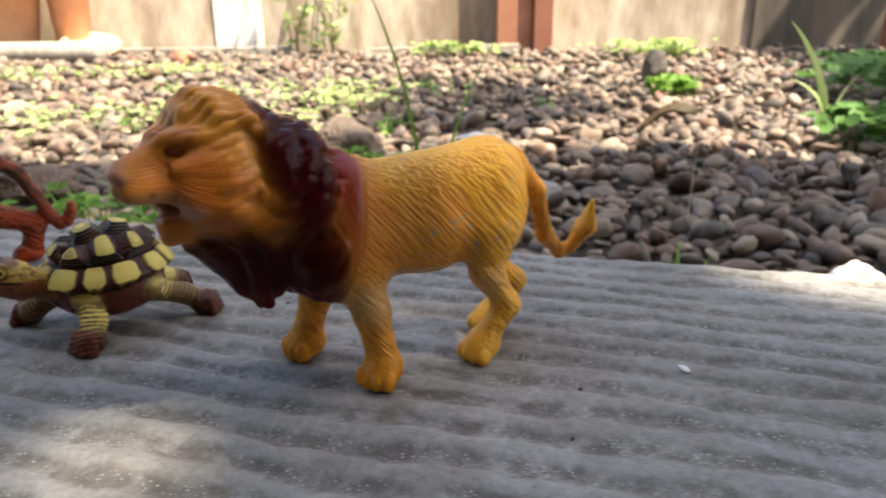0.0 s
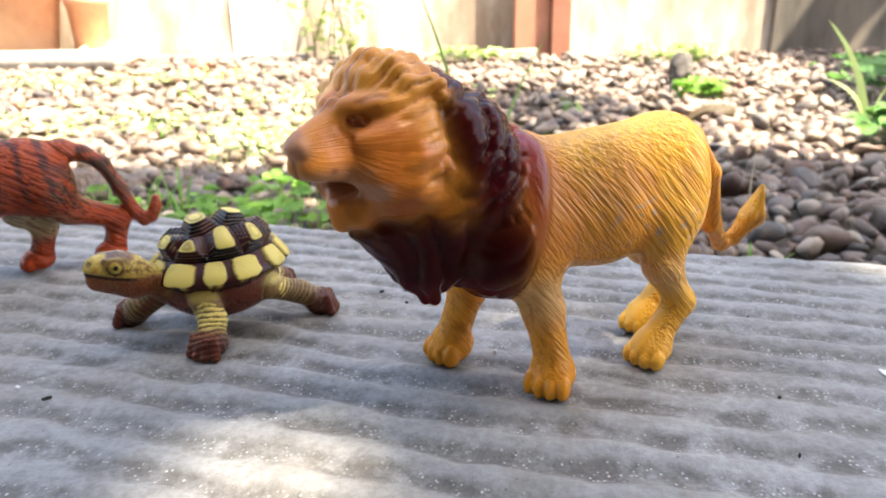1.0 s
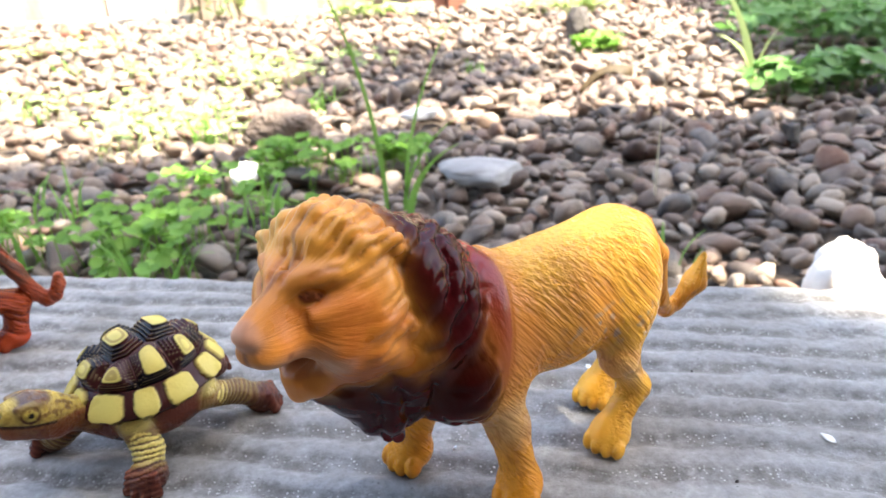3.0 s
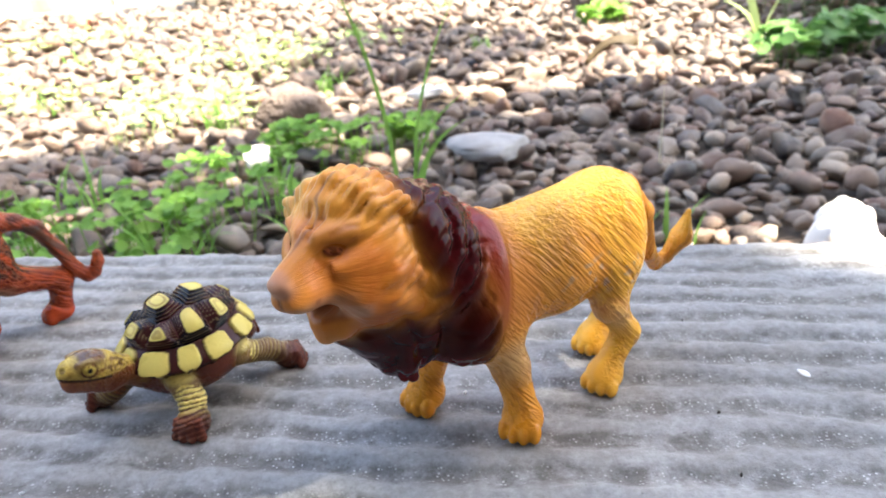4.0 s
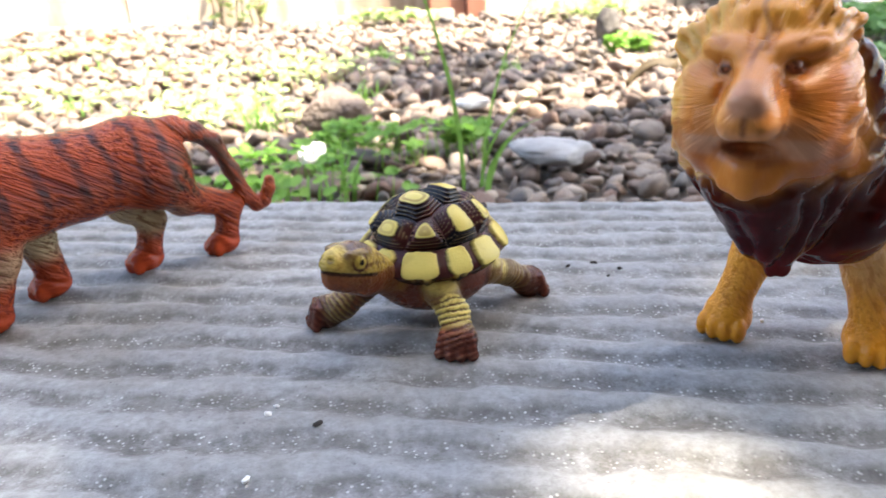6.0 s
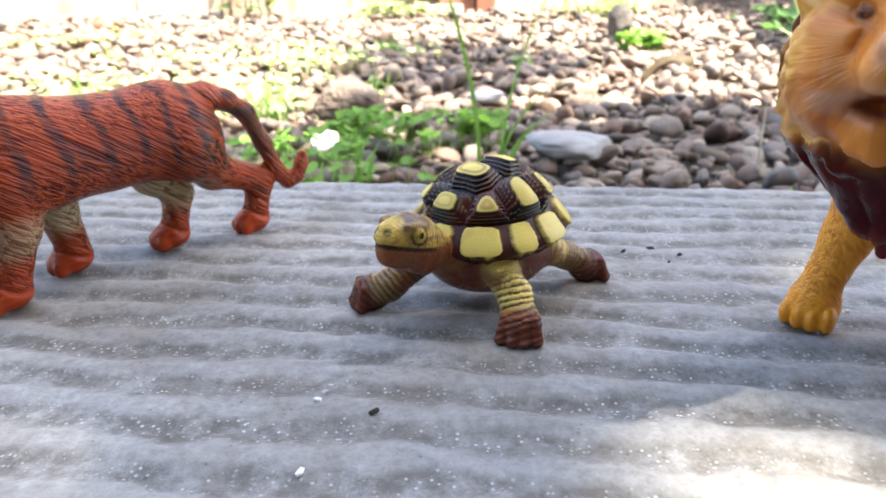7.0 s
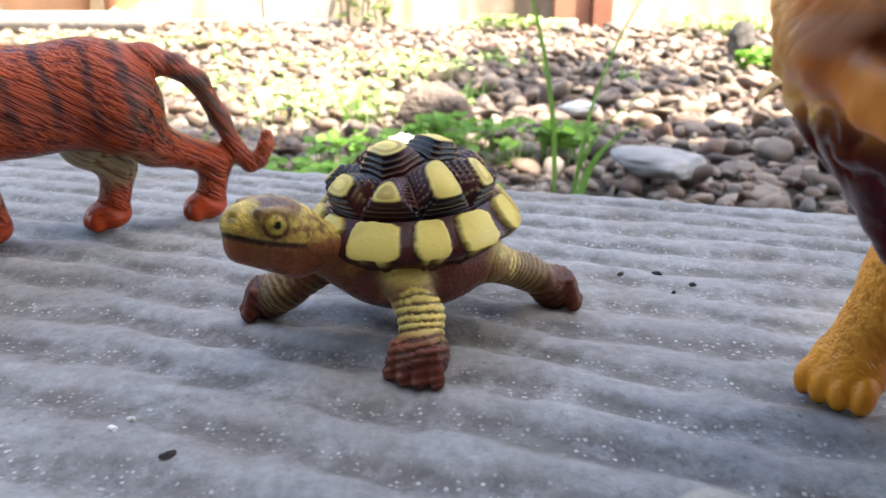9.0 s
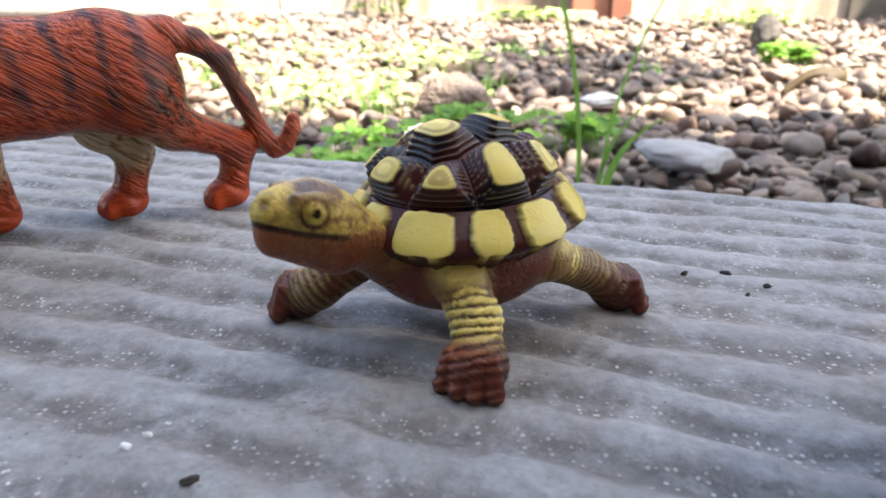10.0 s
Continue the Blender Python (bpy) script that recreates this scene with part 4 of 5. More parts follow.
    hind = step(0.004, -0.004, q[:, 0]) * step(0.022, 0.028, q[:, 2]) * step(0.048, 0.040, q[:, 2])
    paint = blend(paint, (0.085, 0.040, 0.020), hind * 0.8 * step(-0.3, 0.4, vnoise(flow, 700.0, 9.0)))
    # the whole toy a touch larger, its legs a touch shorter
    pivot = np.array((-0.13, 0.10, 0.0))
    verts = pivot + (verts - pivot) * 1.035
    verts[:, 2] += 0.0025 * np.clip(verts[:, 2] / 0.03, 0, 1) - 0.0025 * np.clip(verts[:, 2] / 0.03, 0, 1) ** 2
    toy("toy_tiger", verts, quads, TIGER_MAT, (paint, flow, fur, gloss), base,
        "rust-orange plastic toy tiger with dark stripes and curled tail", "toy")


build_tiger()

LEMON, UMBER, INK, SKIN = (0.60, 0.49, 0.13), (0.055, 0.013, 0.009), (0.007, 0.0055, 0.008), (0.52, 0.37, 0.075)


def build_tortoise():
    F = frame_of((-0.77, -0.64, 0))
    base = np.array((-0.1190, 0.2350, 0.0))

    def p(f, l, u):
        return base + f * F[0] + l * F[1] + u * F[2]

    sc = Sculpt((-0.165, 0.190, -0.003), (-0.075, 0.270, 0.040), 0.00046)
    scaly = strands(F[1])
    # body under the shell
    sc.ball(p(-0.001, 0, 0.0160), F, (0.0190, 0.0163, 0.0115), (0.12, 0.028, 0.014), scaly, 0.3, 0.35, k=0.003)
    # neck and head
    N = frame_of((-0.77, -0.63, 0.26))
    hd = np.array((-0.1398, 0.2150, 0.0262))
    sc.limb(p(0.016, 0.0005, 0.0180), hd - N[0] * 0.003 + (0, 0, -0.001), 0.0052, 0.0046, SKIN, scaly, 0.6, 0.4, k=0.003)
    sc.ball(hd + N[0] * 0.0005, N, (0.0078, 0.0058, 0.0056), SKIN, scaly, 0.4, 0.35, k=0.002)
    sc.limb(hd + N[0] * 0.002 + N[2] * 0.0006, hd + N[0] * 0.0068 + N[2] * 0.0004, 0.0050, 0.0036, SKIN, scaly, 0.3, 0.35, k=0.002)
    sc.limb(hd - N[0] * 0.004 - N[2] * 0.0038, hd + N[0] * 0.0060 - N[2] * 0.0032, 0.0048, 0.0032, (0.34, 0.13, 0.035), scaly, 0.3, 0.35, k=0.0015)
    for sgn in (1, -1):
        e = hd + N[0] * 0.0034 + N[1] * 0.0046 * sgn + N[2] * 0.0020
        sc.ball(e, N, (0.0027, 0.0013, 0.0025), (0.20, 0.12, 0.04), scaly, 0.2, 0.3, k=0.0010)
        sc.ball(e + N[1] * 0.0008 * sgn, N, (0.0017, 0.0010, 0.0016), (0.55, 0.44, 0.07), scaly, 0.0, 0.12, k=0.0002)
        sc.limb(e + N[0] * 0.0026 + N[2] * 0.0014 - N[1] * 0.0006 * sgn, e - N[0] * 0.0026 + N[2] * 0.0019 - N[1] * 0.0002 * sgn, 0.0008, 0.0009, (0.13, 0.075, 0.06), scaly, 0.2, 0.3, k=0.0008)
        sc.ball(hd + N[0] * 0.0096 + N[1] * 0.0018 * sgn + N[2] * 0.0018, N, (0.0009, 0.0007, 0.0007), SKIN, scaly, 0, 0.4, k=0.0004, carve=True)
    for i in range(9):
        m = hd + N[0] * (0.0092 - 0.0012 * i) - N[2] * (0.0013 + 0.00005 * i)
        for sgn in (1, -1):
            w = 0.0018 + 0.0040 * math.sin(min(1.0, i / 6) * math.pi / 2)
            sc.ball(m + N[1] * w * sgn, N, (0.0008, 0.0007, 0.00035), UMBER, scaly, 0, 0.4, k=0.0004, carve=True)
    # legs with rings of folded skin and broad feet
    feet = ((p(0.0095, 0.0125, 0.0150), np.array((-0.1152, 0.2165, 0.0095)), np.array((-0.1150, 0.2115, 0.0)), 1),
            (p(0.0120, -0.0110, 0.0135), np.array((-0.1450, 0.2320, 0.0075)), np.array((-0.1495, 0.2360, 0.0)), 1),
            (p(-0.0115, 0.0115, 0.0140), np.array((-0.0950, 0.2430, 0.0085)), np.array((-0.0880, 0.2445, 0.0)), 0),
            (p(-0.0150, -0.0120, 0.0125), p(-0.024, -0.017, 0.0080), p(-0.030, -0.019, 0.0), 0))
    leg_axes, LEG = [], (0.82, 0.67, 0.19)
    for top, knee, foot, fore in feet:
        r = 0.0043 if fore else 0.0041
        across = strands(np.cross(knee - top, (0, 0, 1.0)))
        sc.limb(top, knee, r, r - 0.0003, LEG, across, 0.35, 0.4, k=0.002)
        sc.limb(knee, foot + (0, 0, 0.0045), r - 0.0004, 0.0036, LEG, across, 0.35, 0.4, k=0.002)
        out = foot - top
        out[2] = 0
        T = frame_of(out if fore else F[1] * 0.6 - F[0] * 0.9 if np.dot(foot - base, F[1]) > 0 else -F[1] * 0.6 - F[0] * 0.9)
        if np.allclose(foot, feet[0][2]):
            T = frame_of((-0.30, -0.95, 0))
        if np.allclose(foot, feet[1][2]):
            T = frame_of((-0.80, -0.10, 0))
        sc.ball(foot + (0, 0, 0.0042), T, (0.0053, 0.0053, 0.0048), (0.10, 0.026, 0.016), scaly, 0.5, 0.35, k=0.002)
        for i in range(4):
            l = (i - 1.5) * 0.0026
            knuckle = foot + T[0] * (0.0034 - 0.0005 * abs(i - 1.5)) + T[1] * l * 0.9 + (0, 0, 0.0066)
            tip = foot + T[0] * (0.0050 - 0.0009 * abs(i - 1.5)) + T[1] * l * 1.1 + (0, 0, 0.0018)
            sc.limb(knuckle, tip, 0.0013, 0.0016, (0.27, 0.068, 0.040), scaly, 0.1, 0.22, k=0.0002)
            sc.ball(tip + T[0] * 0.0011 + (0, 0, 0.0004), T, (0.0008, 0.0008, 0.0009), (0.40, 0.20, 0.13), scaly, 0, 0.2, k=0.0003)
        leg_axes.append((top, knee, foot))
    verts, quads = sc.surface()
    paint, flow, fur, gloss = sc.finish(verts, 0.0006)
    # umber rings along the legs and toward the feet
    on_leg = np.zeros(len(verts))
    for top, knee, foot in leg_axes:
        d1 = np.linalg.norm(verts - np.clip(((verts - top) @ (foot - top)) / np.dot(foot - top, foot - top), 0, 1)[:, None] * (foot - top) - top, axis=1)
        near = d1 < 0.0098
        run = ((verts - top) @ (foot - top)) / np.linalg.norm(foot - top)
        along = run / np.linalg.norm(foot - top)
        dark_from = -0.05 if top[0] < -0.128 else 0.62 if top[0] < -0.105 else 0.08
        ring = np.sin(run * 2 * math.pi / 0.00150 + 2.4 * vnoise(verts, 260.0)) + 0.35 * vnoise(verts, 520.0, 4.0)
        m = near * step(0.05, 0.2, along)
        on_leg = np.maximum(on_leg, near * step(0.15, 0.3, along))
        paint = np.where(near[:, None], blend(paint, (0.075, 0.018, 0.012), m * np.clip(0.92 * step(0.30, 0.62, ring) + (0.90 - (0.35 if dark_from > 0.5 else 0.14) * step(0.0, -0.8, ring)) * step(dark_from, dark_from + 0.26, along), 0, 0.95)), paint)
        nrm = verts - top - along[:, None] * (foot - top)
        nrm /= np.linalg.norm(nrm, axis=1)[:, None] + 1e-9
        verts = verts + nrm * (-0.00038 * step(0.0, 0.7, ring) * m * step(1.0, 0.8, along))[:, None]
    q = (verts - hd) @ N.T
    crown = step(0.0030, 0.0044, q[:, 2]) * step(0.0065, 0.0045, q[:, 0]) * step(-0.003, -0.001, q[:, 0]) * step(0.0045, 0.0030, np.abs(q[:, 1]))
    paint = blend(paint, (0.07, 0.045, 0.075), crown * 0.85)
    mott = step(0.1, 0.6, vnoise(verts, 900.0, 1.0)) * (q[:, 0] > -0.016) * (q[:, 0] < 0.004) * (np.linalg.norm(q, axis=1) < 0.018)
    paint = blend(paint, (0.14, 0.055, 0.018), mott * 0.8)
    scale = step(0.0, 0.5, vnoise(verts, 1500.0, 7.0)) * (np.linalg.norm(q, axis=1) < 0.014)
    paint = blend(paint, (0.20, 0.10, 0.025), scale * 0.4)
    jaw = step(-0.0008, -0.0018, q[:, 2] + 0.12 * np.minimum(q[:, 0], 0)) * step(-0.016, -0.011, q[:, 0]) * (np.abs(q[:, 1]) < 0.012)
    paint = blend(paint, (0.20, 0.048, 0.018), jaw * 0.85)
    lip = step(0.0007, 0.0003, np.abs(q[:, 2] + 0.0014)) * (q[:, 0] > -0.003)
    paint = blend(paint, (0.035, 0.010, 0.006), lip * 0.9)
    for sgn in (1, -1):
        e = hd + N[0] * 0.0034 + N[1] * 0.0064 * sgn + N[2] * 0.0020
        dist = np.linalg.norm(verts - e, axis=1)
        paint = blend(paint, (0.010, 0.008, 0.008), step(0.0009, 0.0006, dist))
        under_eye = step(0.0004, -0.0006, (verts - e) @ N[2])
        paint = blend(paint, (0.07, 0.026, 0.012), step(0.0006, 0.0002, np.abs(dist - 0.0022)) * (0.6 + 0.4 * under_eye))
        paint = blend(paint, (0.04, 0.018, 0.012), step(0.0006, 0.0002, np.linalg.norm(verts - hd - N[0] * 0.0098 - N[1] * 0.0020 * sgn - N[2] * 0.0018, axis=1) - 0.0006) * 0.7)
    under = step(0.0175, 0.0145, verts[:, 2]) * (np.linalg.norm(((verts - base) @ F.T)[:, :2] / (0.023, 0.019), axis=1) < 1)
    paint = blend(paint, (0.13, 0.028, 0.013), under * 0.8 * (1 - on_leg))
    count = len(verts)
    # the shell: a dome whose shields rise in steps
    nu, nv = 300, 230
    u, v = np.meshgrid(np.linspace(0, 1, nu), np.linspace(0, 1, nv), indexing="ij")
    ang, rad = u.ravel() * 2 * math.pi, v.ravel()
    sx, sy = np.cos(ang) * rad, np.sin(ang) * rad
    scutes = [(0.60, 0.0), (0.21, 0.0), (-0.19, 0.0), (-0.58, 0.0)]
    for sgn in (1, -1):
        scutes += [(0.49, 0.44 * sgn), (0.10, 0.53 * sgn), (-0.30, 0.49 * sgn), (-0.60, 0.36 * sgn)]
    pts = np.stack([sx, sy], 1)
    cs = np.array(scutes)
    d2 = ((pts[:, None] - cs) ** 2).sum(-1)
    which = d2.argmin(1)
    apart = np.sqrt(((cs[which][:, None] - cs) ** 2).sum(-1))
    gap = (d2 - d2.min(1)[:, None]) / (2 * apart + 1e-6)
    gap[np.arange(len(pts)), which] = 9
    gap = np.concatenate([np.maximum(gap, 1e-4), np.maximum((0.755 - rad) * 1.1, 1e-4)[:, None]], 1)
    edge = (gap ** -5.0).sum(1) ** -0.2
    marg = step(0.750, 0.765, rad)
    # each plate: lemon top, then dark terraces down to the seam
    rise = np.clip(edge / 0.105, 0, 1)
    tread = rise * 3.999 - np.floor(rise * 3.999)
    terr = (np.floor(rise * 3.999) + step(0.45, 1.0, tread)) / 4
    sector = (ang / (2 * math.pi) * 12 + 0.40 + 0.10 * np.sin(ang * 5.0)) % 12
    frac = sector - np.floor(sector)
    plate = ((frac - 0.60) / 0.37) ** 4 + ((rad - 0.885) / 0.118) ** 4
    lemon_m = step(1.15, 0.75, plate + 0.25 * vnoise(np.stack([sx, sy, rad], 1), 24.0))
    lift = (1 - marg) * (0.0034 * np.minimum(terr, 1.0) + 0.0005 * step(0.1, 0.2, edge)) + marg * (0.0006 + 0.0013 * lemon_m)
    phi = rad * radians(88)
    flare = step(0.74, 1.0, rad)
    Lh, Wh = 0.0197, 0.0174
    spread = 0.42 * rad + 0.58 * np.sin(phi)
    round_f, round_l = np.cos(ang) * spread, np.sin(ang) * spread
    f = round_f * Lh * (1 + 0.07 * flare) - 0.0010
    l = round_l * Wh * (1 + 0.12 * flare) * (1.0 + 0.05 * np.cos(ang))
    z = 0.0208 + 0.0148 * np.cos(phi) ** 0.95 - 0.0010 * np.cos(ang) * rad
    P = np.stack([f, l, z], 1)
    nn = np.stack([np.cos(ang) * np.sin(phi), np.sin(ang) * np.sin(phi), np.cos(phi) + 0.05], 1)
    nn /= np.linalg.norm(nn, axis=1)[:, None]
    P = P + nn * lift[:, None]
    shell_v = base + P @ F
    umber_s, ink = np.array((0.045, 0.011, 0.010)), np.array(INK)
    sp = np.broadcast_to(ink, P.shape) * 1.0
    sp = blend(sp, umber_s, step(-0.2, 0.4, vnoise(shell_v, 170.0) + 0.3 * (sy > 0.2)))
    sp = blend(sp, np.array((0.30, 0.22, 0.11)), step(0.82, 0.98, tread) * (rise < 0.99) * (rise > 0.05) * 0.6)
    sp = blend(sp, LEMON, step(0.985, 0.999, rise))
    sp = blend(sp, (0.17, 0.09, 0.03), step(0.985, 0.999, rise) * step(0.012, 0.006, np.abs(edge - 0.128)) * (0.35 + 0.3 * np.sin(which * 2.1)))
    sp = blend(sp, (0.30, 0.24, 0.05), step(0.985, 0.999, rise) * step(0.012, 0.002, edge - 0.105) * 0.6)
    mp = blend(np.broadcast_to(umber_s, sp.shape), LEMON, lemon_m)
    sp = blend(sp, mp, marg)
    sp = blend(sp, (0.40, 0.30, 0.06), step(0.2, 0.9, vnoise(shell_v, 420.0, 3.0)) * step(0.3, 0.6, sp[:, 0]) * 0.35)
    iv = np.arange(nu * nv).reshape(nu, nv) + count
    sq = np.stack([iv[:-1, :-1], iv[:-1, 1:], iv[1:, 1:], iv[1:, :-1]], -1).reshape(-1, 4)[:, ::-1]
    # rim turning under
    ring = shell_v.reshape(nu, nv, 3)[:, -1]
    rim = np.stack([base + ((ring - base) @ F.T * (0.93, 0.93, 1.0) + (0, 0, -0.0016)) @ F, base + ((ring - base) @ F.T * (0.70, 0.70, 1.0) + (0, 0, -0.0050)) @ F], 1).reshape(-1, 3)
    rv = count + nu * nv + np.arange(nu * 2).reshape(nu, 2)
    rq = [np.stack([iv[:-1, -1], rv[:-1, 0], rv[1:, 0], iv[1:, -1]], -1)[:, ::-1], np.stack([rv[:-1, 0], rv[:-1, 1], rv[1:, 1], rv[1:, 0]], -1)[:, ::-1]]
    all_v = np.concatenate([verts, shell_v, rim])
    all_q = np.concatenate([quads, sq] + rq)
    extra = len(shell_v) + len(rim)
    paint = np.concatenate([paint, sp, np.broadcast_to(UMBER, rim.shape)])
    flow = np.concatenate([flow, shell_v, rim])
    fur = np.concatenate([fur, np.full(extra, 0.05)])
    gloss = np.concatenate([gloss * 0.8, np.full(extra, 0.22)])
    toy("toy_tortoise", all_v, all_q, TORTOISE_MAT, (paint, flow, fur, gloss), base,
        "yellow and brown plastic toy tortoise with stepped shell plates", "toy")


build_tortoise()

# ---- loose bits lying on the sheet ----


def chip(name, x, y, size, mat, seed, label, lift=0.0):
    rnd = random.Random(seed)
    bm = bmesh.new()
    bmesh.ops.create_icosphere(bm, subdivisions=2, radius=1.0)
    for v in bm.verts:
        v.co = Vector((v.co.x * size[0], v.co.y * size[1], v.co.z * size[2])) * rnd.uniform(0.72, 1.15)
    me = bpy.data.meshes.new(name)
    bm.to_mesh(me)
    bm.free()
    me.materials.append(mat)
    ob = new(name, me)
    s, w = x * SU[0] + y * SU[1], x * SV[0] + y * SV[1]
    z = float(sheet_height(np.array(s), np.array(w))[0])
    ob.matrix_world = pose(x, y, z + size[2] * 0.5 + lift, rnd.uniform(-8, 8), rnd.uniform(-8, 8), rnd.uniform(0, 360))
    return tagged(ob, label, "debris", "bits on the sheet")


for i, (x, y, a) in enumerate(((0.0765, 0.1965, 0.0023), (0.0225, 0.2465, 0.0020), (-0.1620, 0.1925, 0.0010), (-0.1605, 0.1955, 0.0007), (-0.1640, 0.1705, 0.0012), (-0.030, 0.2120, 0.0009))):
    chip("paint_flake", x, y, (a, a * 0.6, 0.0006), FLAKE_MAT, i, "small white flake lying on the grey sheet")
for i, (x, y, a) in enumerate(((-0.1505, 0.1865, 0.0013), (-0.0600, 0.2640, 0.0013), (-0.0690, 0.2640, 0.0011), (-0.0530, 0.2580, 0.0010), (-0.0590, 0.2525, 0.0007), (0.0420, 0.1850, 0.0006), (0.0560, 0.2380, 0.0007), (0.0350, 0.1600, 0.0008))):
    chip("dark_crumb", x, y, (a, a * 0.45, 0.0006), CRUMB_MAT, 40 + i, "tiny dark crumb of dirt on the sheet")

# ---- river pebbles ----


def pebble_shape(seed, subdivisions, cuts=11):
    rnd = random.Random(seed)
    bm = bmesh.new()
    bmesh.ops.create_icosphere(bm, subdivisions=subdivisions, radius=1.0)
    co = np.array([v.co[:] for v in bm.verts])
    faces = np.array([[v.index for v in f.verts] for f in bm.faces])
    bm.free()
    k = rnd.uniform(2.0, 2.7)
    co = np.sign(co) * np.abs(co) ** (2 / k)
    co = co * (1 + 0.24 * vnoise(co, 1.7, rnd.uniform(0, 20)) + 0.05 * vnoise(co, 4.5, rnd.uniform(0, 20)))[:, None]
    for _ in range(cuts):
        n = np.array((rnd.gauss(0, 1), rnd.gauss(0, 1), rnd.gauss(0, 1)))
        n /= np.linalg.norm(n)
        over = np.maximum(co @ n - rnd.uniform(0.44, 0.78), 0)
        co = co - over[:, None] * n * 0.88
    return co * (1.0, rnd.uniform(0.58, 0.95), rnd.uniform(0.38, 0.66)), faces


def lay_pebbles():
    rng = np.random.default_rng(11)
    places = []
    grid = {}
    bands = ((0.30, 1.30, 13000, 0.0115, 0.029), (1.30, 2.40, 6500, 0.016, 0.037), (2.40, 4.20, 6500, 0.024, 0.044))
    for y0, y1, n, r0, r1 in bands:
        for _ in range(n):
            y = rng.uniform(y0, y1)
            half = 0.62 * y + 0.42
            x = rng.uniform(-half - 0.25, half + 0.22)
            r = r0 + (r1 - r0) * rng.random() ** 2.2
            key = (int(x // 0.1), int(y // 0.1))
            ok = True
            for i in (-1, 0, 1):
                for j in (-1, 0, 1):
                    for a, b, c in grid.get((key[0] + i, key[1] + j), ()):
                        if (a - x) ** 2 + (b - y) ** 2 < (0.53 * (r + c)) ** 2:
                            ok = False
            if ok:
                grid.setdefault(key, []).append((x, y, r))
                places.append((x, y, r))
    for _ in range(5200):
        x, y, r = rng.uniform(-3.4, 3.4), rng.uniform(-0.9, 4.2), rng.uniform(0.024, 0.040)
        if abs(x) < 0.62 * y + 0.40 and y > 0.3 or (abs(x) < 0.8 and y < 0.36):
            continue
        key = (int(x // 0.1), int(y // 0.1))
        if all((a - x) ** 2 + (b - y) ** 2 > (0.64 * (r + c)) ** 2 for i in (-1, 0, 1) for j in (-1, 0, 1) for a, b, c in grid.get((key[0] + i, key[1] + j), ())):
            grid.setdefault(key, []).append((x, y, r))
            places.append((x, y, r))
    for _ in range(160):
        places.append((rng.uniform(-0.75, 0.25), rng.uniform(-0.12, 0.09), rng.uniform(0.02, 0.035)))
    return places, rng


def build_pebbles():
    places, rng = lay_pebbles()
    fine = [pebble_shape(100 + i, 3) for i in range(9)]
    coarse = [pebble_shape(100 + i, 2) for i in range(9)]
    plain = [pebble_shape(100 + i, 1) for i in range(9)]
    meshes = [quick_mesh("pebble", v, f, PEBBLE_MAT) for v, f in fine]
    bed = tagged(new("pebble_bed"), "bed of loose grey and brown river pebbles", "gravel", kind="structure")
    near = sorted((p for p in places if p[1] > 0.3), key=lambda p: math.hypot(p[0] + 0.03, p[1] - 0.3))[:300]
    chosen = set(near)
    vs, fs, count = [], [], 0
    for x, y, r in places:
        z = -0.135 + 0.036 * min(max(y - 1.5, 0), 3.4) + r * rng.uniform(0.10, 0.95)
        m = pose(x, y, z, rng.normal(0, 20), rng.normal(0, 20), rng.uniform(0, 360)) @ Matrix.Diagonal((r * rng.uniform(0.95, 1.3), r * rng.uniform(0.9, 1.1), r * rng.uniform(0.9, 1.25), 1))
        k = int(rng.integers(9))
        if (x, y, r) in chosen:
            ob = new("pebble", meshes[k])
            ob.parent = bed
            ob.matrix_world = m
        else:
            v, f = coarse[k] if abs(x) < 0.62 * max(y, 0) + 0.42 and y < 2.3 else plain[k]
            a = np.array(m)
            vs.append(v @ a[:3, :3].T + a[:3, 3])
            fs.append(f + count)
            count += len(v)
    rest = new("loose_pebbles", quick_mesh("loose_pebbles", np.concatenate(vs), np.concatenate(fs), GRAVEL_MAT))
    rest.parent = bed
    rest["kind"] = "stuff"


def stone(name, x, y, z, size, turn, mat, seed, label, tilt=(0, 0), rough=0.12):
    v, f = pebble_shape(seed, 4, 1 if mat in (CHALK_MAT, SLATE_MAT) else 8)
    v = v / np.abs(v).max(0)
    v = v * (1 + rough * vnoise(v, 4.0, seed))[:, None] * np.array(size)
    ob = new(name, quick_mesh(name, v, f, mat))
    ob.matrix_world = pose(x, y, z, tilt[0], tilt[1], turn)
    return tagged(ob, label, "stone")


stone("upright_rock", 0.70, 2.30, -0.025, (0.042, 0.04, 0.075), 20, ROCK_MAT, 3, "dark upright rock standing among the pebbles", (6, 10))
stone("slate_slab", 0.105, 0.865, -0.098, (0.060, 0.036, 0.013), -12, SLATE_MAT, 5, "smooth pale grey flat slab resting on pebbles", (8, 4), 0.04)
stone("white_stone", 0.309, 0.475, -0.100, (0.026, 0.030, 0.040), 15, CHALK_MAT, 8, "bright white stone beside the sheet in sunlight", (0, 0))
stone("large_pebble", -0.165, 1.190, -0.085, (0.070, 0.05, 0.040), 10, PEBBLE_MAT, 9, "large smooth brown-grey pebble on the gravel")
stone("large_pebble", -0.52, 0.86, -0.090, (0.055, 0.045, 0.033), 40, PEBBLE_MAT, 12, "large smooth brown-grey pebble on the gravel")
stone("white_chip", 0.06, 1.22, -0.085, (0.035, 0.018, 0.012), 20, CHALK_MAT, 17, "white stone chip on the gravel")
